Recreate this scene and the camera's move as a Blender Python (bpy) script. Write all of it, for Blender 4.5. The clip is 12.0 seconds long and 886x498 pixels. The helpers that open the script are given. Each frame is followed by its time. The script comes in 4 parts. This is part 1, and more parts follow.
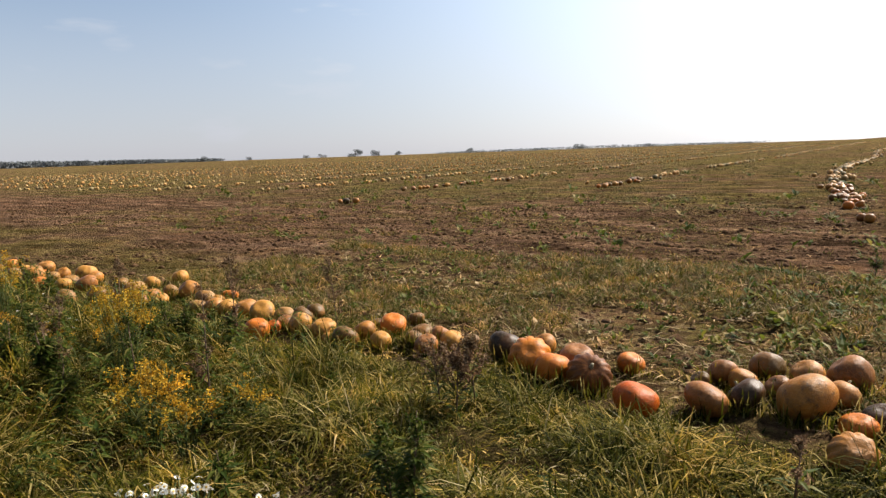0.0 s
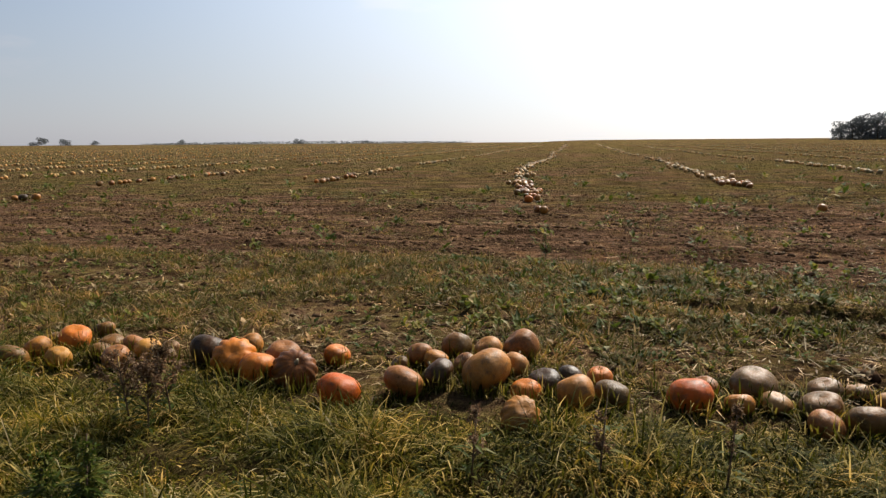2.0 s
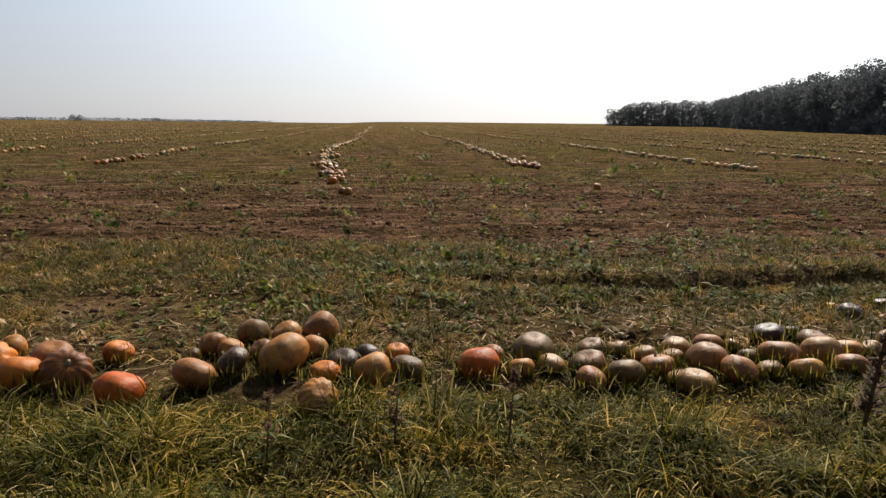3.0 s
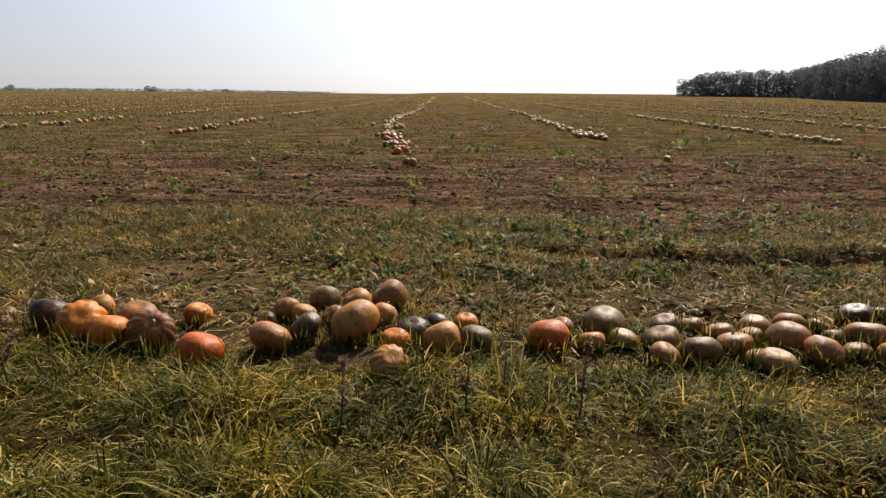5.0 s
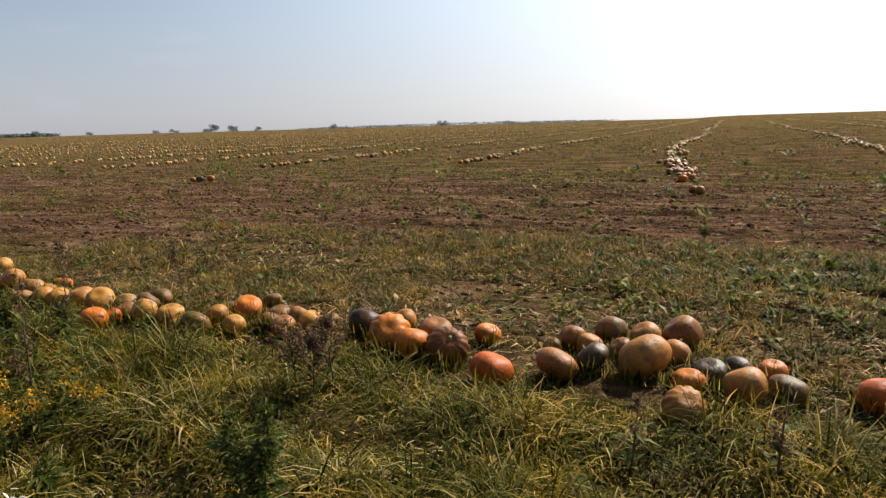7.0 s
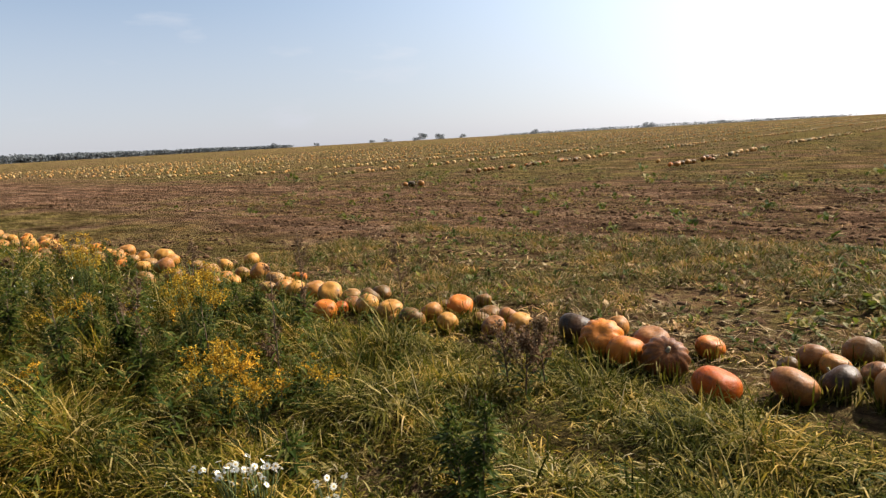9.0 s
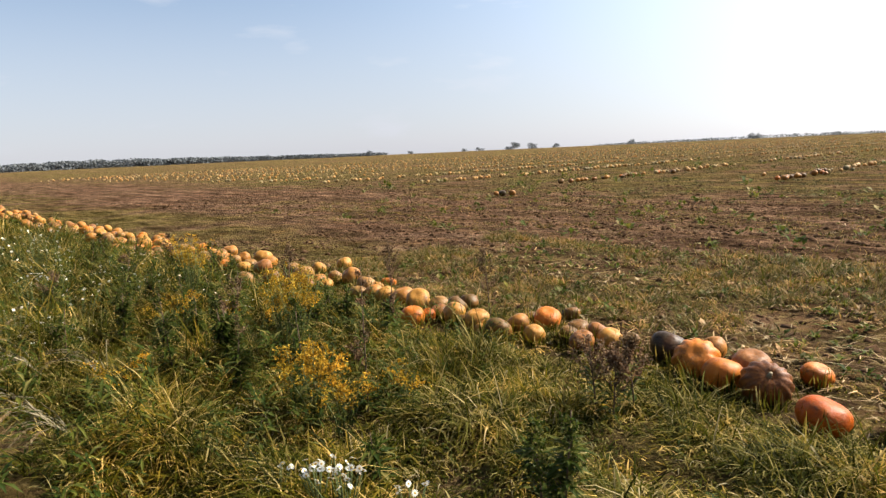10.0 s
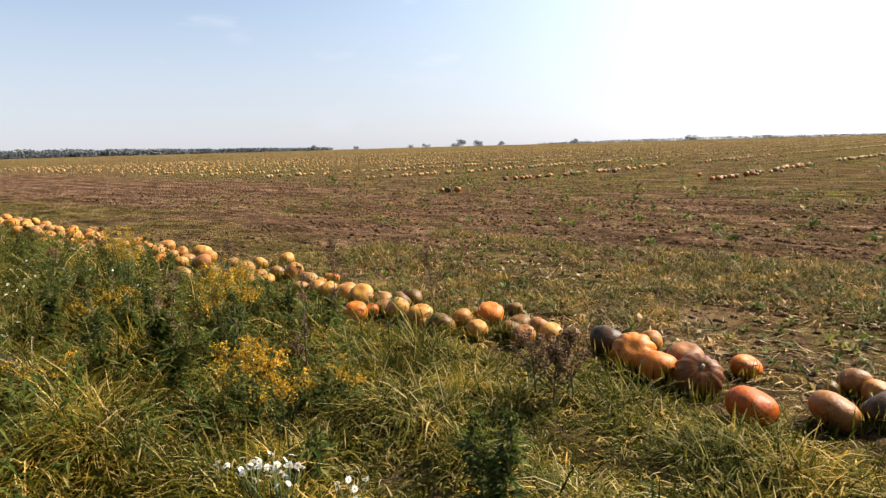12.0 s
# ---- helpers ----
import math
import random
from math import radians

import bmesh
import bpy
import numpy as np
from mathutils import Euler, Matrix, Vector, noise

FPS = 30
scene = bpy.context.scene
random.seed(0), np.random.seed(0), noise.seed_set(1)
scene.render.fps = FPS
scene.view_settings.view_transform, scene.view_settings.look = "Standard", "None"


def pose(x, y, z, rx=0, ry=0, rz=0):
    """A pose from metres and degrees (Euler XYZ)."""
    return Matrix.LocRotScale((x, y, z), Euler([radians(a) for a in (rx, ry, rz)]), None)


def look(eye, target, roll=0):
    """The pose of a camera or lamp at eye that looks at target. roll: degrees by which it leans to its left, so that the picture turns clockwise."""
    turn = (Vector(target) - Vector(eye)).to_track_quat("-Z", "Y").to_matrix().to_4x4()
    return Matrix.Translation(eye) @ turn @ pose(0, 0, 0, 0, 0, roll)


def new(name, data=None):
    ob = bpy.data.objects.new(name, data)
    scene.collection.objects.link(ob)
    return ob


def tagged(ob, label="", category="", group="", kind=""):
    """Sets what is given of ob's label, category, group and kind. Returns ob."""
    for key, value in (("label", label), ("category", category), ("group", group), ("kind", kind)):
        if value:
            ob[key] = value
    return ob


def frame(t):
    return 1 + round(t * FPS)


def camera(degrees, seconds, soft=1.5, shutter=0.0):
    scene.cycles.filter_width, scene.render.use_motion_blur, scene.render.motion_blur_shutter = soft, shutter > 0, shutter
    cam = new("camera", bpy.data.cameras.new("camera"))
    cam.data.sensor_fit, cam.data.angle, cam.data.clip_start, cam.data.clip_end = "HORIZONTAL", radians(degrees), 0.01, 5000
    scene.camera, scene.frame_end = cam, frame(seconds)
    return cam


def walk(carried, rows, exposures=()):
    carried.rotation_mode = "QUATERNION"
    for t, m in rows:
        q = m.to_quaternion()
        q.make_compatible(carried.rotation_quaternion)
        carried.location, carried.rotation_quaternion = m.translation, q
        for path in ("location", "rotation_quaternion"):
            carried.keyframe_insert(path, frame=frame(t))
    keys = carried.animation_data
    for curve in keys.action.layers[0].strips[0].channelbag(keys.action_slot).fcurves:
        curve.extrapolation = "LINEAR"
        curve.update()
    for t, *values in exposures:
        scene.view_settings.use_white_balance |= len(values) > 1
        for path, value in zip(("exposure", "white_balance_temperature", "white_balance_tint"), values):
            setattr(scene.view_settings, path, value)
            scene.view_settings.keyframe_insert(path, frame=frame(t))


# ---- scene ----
cam = camera(67.66, 12.0, soft=1.4)
PATH = [
    (0, (-0.000, 0.000, 1.742), (0.0000, 1.9794, 1.4554), -1.96),
    (0.5, (0.038, 0.019, 1.736), (0.2051, 1.9900, 1.4417), -1.92),
    (1, (0.084, 0.016, 1.727), (0.4764, 1.9546, 1.4337), -1.47),
    (1.5, (0.124, 0.014, 1.733), (0.6878, 1.9083, 1.4268), -0.97),
    (2, (0.161, -0.018, 1.738), (0.9596, 1.7884, 1.4203), -0.40),
    (2.5, (0.211, -0.066, 1.732), (1.3127, 1.5654, 1.3802), 0.48),
    (3, (0.240, -0.093, 1.742), (1.5153, 1.4022, 1.3703), 0.61),
    (3.2, (0.253, -0.102, 1.738), (1.5790, 1.3486, 1.3663), 0.46),
    (4.8, (0.224, -0.040, 1.715), (1.4315, 1.4875, 1.2585), 0.74),
    (5, (0.194, -0.030, 1.723), (1.3155, 1.5619, 1.2667), 0.57),
    (5.5, (0.159, 0.013, 1.722), (1.1081, 1.7194, 1.2872), 0.83),
    (6, (0.114, 0.055, 1.720), (0.8316, 1.8772, 1.3172), -0.28),
    (6.5, (0.094, 0.075, 1.714), (0.6285, 1.9618, 1.3208), -1.19),
    (7, (0.088, 0.072, 1.719), (0.4815, 1.9983, 1.3513), -1.60),
    (7.5, (0.056, 0.077, 1.716), (0.2507, 2.0350, 1.3593), -1.72),
    (7.7, (0.035, 0.092, 1.716), (0.1270, 2.0562, 1.3530), -2.23),
    (9.3, (-0.023, 0.118, 1.701), (-0.3050, 2.0724, 1.3870), -2.97),
    (9.5, (-0.026, 0.128, 1.708), (-0.3826, 2.0727, 1.4042), -2.77),
    (10, (-0.017, 0.116, 1.709), (-0.4796, 2.0404, 1.4197), -2.57),
    (10.5, (-0.035, 0.112, 1.701), (-0.5672, 2.0189, 1.4161), -2.00),
    (11, (-0.042, 0.126, 1.697), (-0.6006, 2.0238, 1.4007), -2.22),
    (11.5, (-0.012, 0.133, 1.690), (-0.4824, 2.0540, 1.3906), -2.06),
    (12, (-0.002, 0.130, 1.695), (-0.3037, 2.0839, 1.3892), -1.57),
]
walk(cam, [(t, look(eye, target, roll)) for t, eye, target, roll in PATH],
     [(0, 1.36), (1.5, 1.1), (2.5, 0.88), (3.2, 0.84), (4.8, 1.08), (5.5, 1.1), (7, 1.12), (7.7, 1.24), (9.3, 1.5), (10.5, 1.64), (12, 1.7)])

# ---- world, sun ----
SUN_AZ, SUN_EL = 61.0, 42.0
world = bpy.data.worlds.new("sky")
scene.world = world
world.use_nodes = True
wn, wl = world.node_tree.nodes, world.node_tree.links
wn.clear()
sky = wn.new("ShaderNodeTexSky")
sky.sky_type = "NISHITA"
sky.sun_disc = False
sky.sun_elevation, sky.sun_rotation = radians(SUN_EL), radians(SUN_AZ)
sky.air_density, sky.dust_density, sky.ozone_density = 1.0, 0.6, 1.5
w_tc = wn.new("ShaderNodeTexCoord")
w_map = wn.new("ShaderNodeMapping")
w_map.inputs["Scale"].default_value = (2.2, 2.2, 9.0)
w_noise = wn.new("ShaderNodeTexNoise")
w_noise.inputs["Scale"].default_value = 2.6
w_noise.inputs["Detail"].default_value = 6.0
w_ramp = wn.new("ShaderNodeValToRGB")
w_ramp.color_ramp.elements[0].position, w_ramp.color_ramp.elements[1].position = 0.6, 0.8
w_ramp.color_ramp.elements[0].color, w_ramp.color_ramp.elements[1].color = (0, 0, 0, 1), (0.55, 0.55, 0.55, 1)
w_mix = wn.new("ShaderNodeMixRGB")
w_mix.inputs["Color2"].default_value = (6.8, 6.8, 6.9, 1)
w_bg = wn.new("ShaderNodeBackground")
w_bg.inputs["Strength"].default_value = 0.05
w_out = wn.new("ShaderNodeOutputWorld")
wl.new(w_tc.outputs["Generated"], w_map.inputs["Vector"])
wl.new(w_map.outputs["Vector"], w_noise.inputs["Vector"])
wl.new(w_noise.outputs["Fac"], w_ramp.inputs["Fac"])
wl.new(w_ramp.outputs["Color"], w_mix.inputs["Fac"])
wl.new(sky.outputs["Color"], w_mix.inputs["Color1"])
# autumn haze: whiter towards the horizon and round the sun
w_sep = wn.new("ShaderNodeSeparateXYZ")
wl.new(w_tc.outputs["Generated"], w_sep.inputs[0])
w_low = wn.new("ShaderNodeMapRange")
w_low.interpolation_type = "SMOOTHERSTEP"
w_low.inputs["From Min"].default_value, w_low.inputs["From Max"].default_value = 0.38, -0.03
w_low.inputs["To Min"].default_value, w_low.inputs["To Max"].default_value = 0.0, 0.75
wl.new(w_sep.outputs[2], w_low.inputs["Value"])
w_haze = wn.new("ShaderNodeMixRGB")
w_haze.inputs["Color2"].default_value = (4.35, 4.5, 5.3, 1)
wl.new(w_low.outputs[0], w_haze.inputs["Fac"])
wl.new(w_mix.outputs["Color"], w_haze.inputs["Color1"])
w_dot = wn.new("ShaderNodeVectorMath")
w_dot.operation = "DOT_PRODUCT"
w_dot.inputs[1].default_value = (math.sin(radians(SUN_AZ)) * math.cos(radians(SUN_EL)), math.cos(radians(SUN_AZ)) * math.cos(radians(SUN_EL)), math.sin(radians(SUN_EL)))
wl.new(w_tc.outputs["Generated"], w_dot.inputs[0])
w_max = wn.new("ShaderNodeMath")
w_max.operation = "MAXIMUM"
w_max.inputs[1].default_value = 0.0
wl.new(w_dot.outputs["Value"], w_max.inputs[0])
w_pow = wn.new("ShaderNodeMath")
w_pow.operation = "POWER"
w_pow.inputs[1].default_value = 3.0
wl.new(w_max.outputs[0], w_pow.inputs[0])
w_glow = wn.new("ShaderNodeMixRGB")
w_glow.blend_type = "ADD"
w_glow.inputs["Color2"].default_value = (13.5, 13.2, 12.9, 1)
wl.new(w_pow.outputs[0], w_glow.inputs["Fac"])
wl.new(w_haze.outputs["Color"], w_glow.inputs["Color1"])
wl.new(w_glow.outputs["Color"], w_bg.inputs["Color"])
wl.new(w_bg.outputs["Background"], w_out.inputs["Surface"])
sun_data = bpy.data.lights.new("sun", "SUN")
sun_data.energy, sun_data.angle, sun_data.color = 5.0, radians(0.6), (1.0, 0.93, 0.82)
sun = new("sun", sun_data)
sun.matrix_world = look((60 * math.sin(radians(SUN_AZ)), 60 * math.cos(radians(SUN_AZ)), 60 * math.tan(radians(SUN_EL))), (0, 0, 0))

# ---- plan: u runs along the windrow, d away from the camera into the field ----
UX, UY = 0.82, -0.572
NX, NY = 0.572, 0.82
FURROW_D = 7.05


def at(u, d):
    return UX * u + NX * d, UY * u + NY * d


def gz(x, y):
    """Height of the ground: flat by the camera, rising slowly to a far crest."""
    x, y = np.asarray(x, float), np.asarray(y, float)
    r = np.hypot(x, y)
    rise = np.where(r < 450, 1.72 * (r / 450) ** 2, 1.72 - (r - 450) * 0.006)
    way = np.arctan2(x, y)
    ridge = 4.9 * np.exp(-((r - 900) / 190) ** 2) / (1 + np.exp(-(way - 0.56) * 40))
    u, d = np.clip(UX * x + UY * y, -200, 200), NX * x + NY * y
    near = np.exp(-(r / 60) ** 2)
    und = 0.018 * np.sin(1.3 * x + 0.4 * y) + 0.015 * np.sin(0.6 * x - 1.7 * y + 1) + 0.012 * np.sin(2.9 * d + 0.4 * np.sin(u))
    fur = -0.22 * np.exp(-((d - FURROW_D - 0.10 * np.sin(u * 1.1)) / 0.17) ** 2) / (1 + np.exp(-(u - 1.6) * 3))
    fur = fur + 0.05 * np.exp(-((d - FURROW_D - 0.42) / 0.2) ** 2) / (1 + np.exp(-(u - 1.6) * 3))
    mound = 0.075 * np.sin(3.3 * x + 1.2 * np.sin(2.1 * y)) * np.sin(2.9 * y + 0.9 * np.sin(1.7 * x)) + 0.03 * np.sin(6.1 * x + 1.0) * np.sin(5.3 * y)
    mound = mound * near / (1 + np.exp(np.clip((d - 3.35) * 6, -60, 60)))
    return rise + ridge + und * near + fur + mound


# ---- materials ----
def mat(name):
    m = bpy.data.materials.new(name)
    m.use_nodes = True
    m.node_tree.nodes.clear()
    return m, m.node_tree.nodes, m.node_tree.links


def nd(nodes, kind, **values):
    n = nodes.new(kind)
    for key, value in values.items():
        n.inputs[key.replace("_", " ")].default_value = value
    return n


def ramp(nodes, stops):
    n = nodes.new("ShaderNodeValToRGB")
    e = n.color_ramp.elements
    while len(e) < len(stops):
        e.new(0.5)
    for k, (p, c) in zip(e, stops):
        k.position, k.color = p, (*c, 1) if len(c) == 3 else c
    return n


def math_node(nodes, links, op, a, b=None, clamp=False):
    n = nodes.new("ShaderNodeMath")
    n.operation, n.use_clamp = op, clamp
    for i, v in enumerate((a, b)):
        if v is None:
            continue
        if isinstance(v, (int, float)):
            n.inputs[i].default_value = v
        else:
            links.new(v, n.inputs[i])
    return n.outputs[0]


def mix_col(nodes, links, fac, a, b):
    n = nodes.new("ShaderNodeMixRGB")
    for sock, v in ((n.inputs[0], fac), (n.inputs[1], a), (n.inputs[2], b)):
        if isinstance(v, (int, float)):
            sock.default_value = v
        elif isinstance(v, tuple):
            sock.default_value = (*v, 1)
        else:
            links.new(v, sock)
    return n.outputs[0]


def finish(m, nodes, links, colour, rough=0.8, bump=None, strength=0.3, distance=0.02, spec=0.3):
    p = nd(nodes, "ShaderNodeBsdfPrincipled", Roughness=rough)
    p.inputs["Specular IOR Level"].default_value = spec
    if isinstance(colour, tuple):
        p.inputs["Base Color"].default_value = (*colour, 1)
    else:
        links.new(colour, p.inputs["Base Color"])
    if bump is not None:
        b = nd(nodes, "ShaderNodeBump", Strength=strength, Distance=distance)
        links.new(bump, b.inputs["Height"])
        links.new(b.outputs["Normal"], p.inputs["Normal"])
    o = nodes.new("ShaderNodeOutputMaterial")
    links.new(p.outputs["BSDF"], o.inputs["Surface"])
    return p


def ground_material():
    m, n, l = mat("field_soil")
    tc = n.new("ShaderNodeTexCoord")
    sep = n.new("ShaderNodeSeparateXYZ")
    l.new(tc.outputs["Object"], sep.inputs[0])
    x, y = sep.outputs[0], sep.outputs[1]
    u = math_node(n, l, "ADD", math_node(n, l, "MULTIPLY", x, UX), math_node(n, l, "MULTIPLY", y, UY))
    d = math_node(n, l, "ADD", math_node(n, l, "MULTIPLY", x, NX), math_node(n, l, "MULTIPLY", y, NY))
    comb = n.new("ShaderNodeCombineXYZ")
    l.new(math_node(n, l, "MULTIPLY", u, 0.16), comb.inputs[0])
    l.new(math_node(n, l, "MULTIPLY", d, 1.1), comb.inputs[1])
    streak = nd(n, "ShaderNodeTexNoise", Scale=1.0, Detail=5.0)
    l.new(comb.outputs[0], streak.inputs["Vector"])
    patch = nd(n, "ShaderNodeTexNoise", Scale=0.35, Detail=5.0)
    l.new(tc.outputs["Object"], patch.inputs["Vector"])
    grain = nd(n, "ShaderNodeTexNoise", Scale=7.0, Detail=8.0, Roughness=0.7)
    l.new(tc.outputs["Object"], grain.inputs["Vector"])
    fine = nd(n, "ShaderNodeTexNoise", Scale=38.0, Detail=4.0, Roughness=0.7)
    l.new(tc.outputs["Object"], fine.inputs["Vector"])
    big = nd(n, "ShaderNodeTexNoise", Scale=0.05, Detail=4.0)
    l.new(tc.outputs["Object"], big.inputs["Vector"])
    soil = ramp(n, [(0.36, (0.025, 0.014, 0.008)), (0.47, (0.073, 0.043, 0.026)), (0.55, (0.122, 0.072, 0.044)), (0.66, (0.232, 0.153, 0.096))])
    l.new(math_node(n, l, "ADD", math_node(n, l, "MULTIPLY", grain.outputs["Fac"], 0.6), math_node(n, l, "MULTIPLY", streak.outputs["Fac"], 0.4)), soil.inputs[0])
    veg = ramp(n, [(0.38, (0.020, 0.018, 0.005)), (0.46, (0.053, 0.044, 0.013)), (0.54, (0.100, 0.075, 0.025)), (0.63, (0.185, 0.144, 0.062))])
    l.new(math_node(n, l, "ADD", math_node(n, l, "MULTIPLY", grain.outputs["Fac"], 0.5), math_node(n, l, "MULTIPLY", fine.outputs["Fac"], 0.5)), veg.inputs[0])
    zone = ramp(n, [(0.0, (0.75,) * 3), (0.245, (0.60,) * 3), (0.305, (0.22,) * 3), (0.42, (0.18,) * 3), (0.52, (0.48,) * 3), (0.75, (0.55,) * 3)])
    mr = nd(n, "ShaderNodeMapRange", From_Min=-5.0, From_Max=45.0)
    l.new(d, mr.inputs["Value"])
    l.new(mr.outputs[0], zone.inputs[0])
    k = math_node(n, l, "ADD", zone.outputs[0], math_node(n, l, "MULTIPLY", math_node(n, l, "SUBTRACT", patch.outputs["Fac"], 0.5), 1.5))
    k = math_node(n, l, "ADD", k, math_node(n, l, "MULTIPLY", math_node(n, l, "SUBTRACT", grain.outputs["Fac"], 0.5), 1.6))
    k = math_node(n, l, "ADD", k, math_node(n, l, "MULTIPLY", math_node(n, l, "SUBTRACT", big.outputs["Fac"], 0.5), 0.8))
    kr = nd(n, "ShaderNodeMapRange", From_Min=0.3, From_Max=0.7)
    l.new(k, kr.inputs["Value"])
    c = mix_col(n, l, kr.outputs[0], soil.outputs[0], veg.outputs[0])
    h = math_node(n, l, "ADD", grain.outputs["Fac"], math_node(n, l, "MULTIPLY", streak.outputs["Fac"], 0.8))
    h = math_node(n, l, "ADD", h, math_node(n, l, "MULTIPLY", fine.outputs["Fac"], 0.4))
    warm = ramp(n, [(0.4, (0.112, 0.051, 0.023)), (0.6, (0.088, 0.071, 0.020))])
    l.new(big.outputs["Fac"], warm.inputs[0])
    mid = nd(n, "ShaderNodeTexNoise", Scale=1.4, Detail=5.0, Roughness=0.65)
    l.new(tc.outputs["Object"], mid.inputs["Vector"])
    mids = nd(n, "ShaderNodeMapRange", From_Min=0.48, From_Max=0.66, To_Max=0.45)
    l.new(mid.outputs["Fac"], mids.inputs["Value"])
    c = mix_col(n, l, mids.outputs[0], c, warm.outputs[0])
    coarse = nd(n, "ShaderNodeTexNoise", Scale=1.5, Detail=9.0, Roughness=0.78)
    cv = n.new("ShaderNodeCombineXYZ")
    l.new(math_node(n, l, "MULTIPLY", u, 0.45), cv.inputs[0])
    l.new(d, cv.inputs[1])
    l.new(cv.outputs[0], coarse.inputs["Vector"])
    shade = ramp(n, [(0.38, (0.3, 0.3, 0.3)), (0.5, (0.92, 0.91, 0.92)), (0.62, (1.75, 1.7, 1.65))])
    l.new(coarse.outputs["Fac"], shade.inputs[0])
    mul = n.new("ShaderNodeMixRGB")
    mul.blend_type = "MULTIPLY"
    mul.inputs[0].default_value = 1.0
    l.new(c, mul.inputs[1])
    l.new(shade.outputs[0], mul.inputs[2])
    h = math_node(n, l, "ADD", h, coarse.outputs["Fac"])
    finish(m, n, l, mul.outputs[0], 1.0, h, 1.0, 0.2, 0.0)
    return m


def leaf_material(name, stops, translucent=0.35, rough=0.55, gloss=0.08, patchy=1.0):
    """Leaves and blades: one colour a piece, lit through from behind."""
    m, n, l = mat(name)
    geo = n.new("ShaderNodeNewGeometry")
    r = ramp(n, stops)
    l.new(geo.outputs["Random Per Island"], r.inputs[0])
    tc = n.new("ShaderNodeTexCoord")
    noise_n = nd(n, "ShaderNodeTexNoise", Scale=2.2, Detail=4.0)
    l.new(tc.outputs["Object"], noise_n.inputs["Vector"])
    tint = ramp(n, [(0.34, (0.5, 0.56, 0.5)), (0.5, (0.9, 0.9, 0.88)), (0.66, (1.5, 1.25, 0.95))])
    l.new(noise_n.outputs["Fac"], tint.inputs[0])
    mul = n.new("ShaderNodeMixRGB")
    mul.blend_type = "MULTIPLY"
    mul.inputs[0].default_value = patchy
    l.new(r.outputs[0], mul.inputs[1])
    l.new(tint.outputs[0], mul.inputs[2])
    p = nd(n, "ShaderNodeBsdfPrincipled", Roughness=rough)
    p.inputs["Specular IOR Level"].default_value = gloss
    l.new(mul.outputs[0], p.inputs["Base Color"])
    t = n.new("ShaderNodeBsdfTranslucent")
    l.new(mul.outputs[0], t.inputs["Color"])
    mx = nd(n, "ShaderNodeMixShader", Fac=translucent)
    l.new(p.outputs[0], mx.inputs[1])
    l.new(t.outputs[0], mx.inputs[2])
    o = n.new("ShaderNodeOutputMaterial")
    l.new(mx.outputs[0], o.inputs[0])
    return m


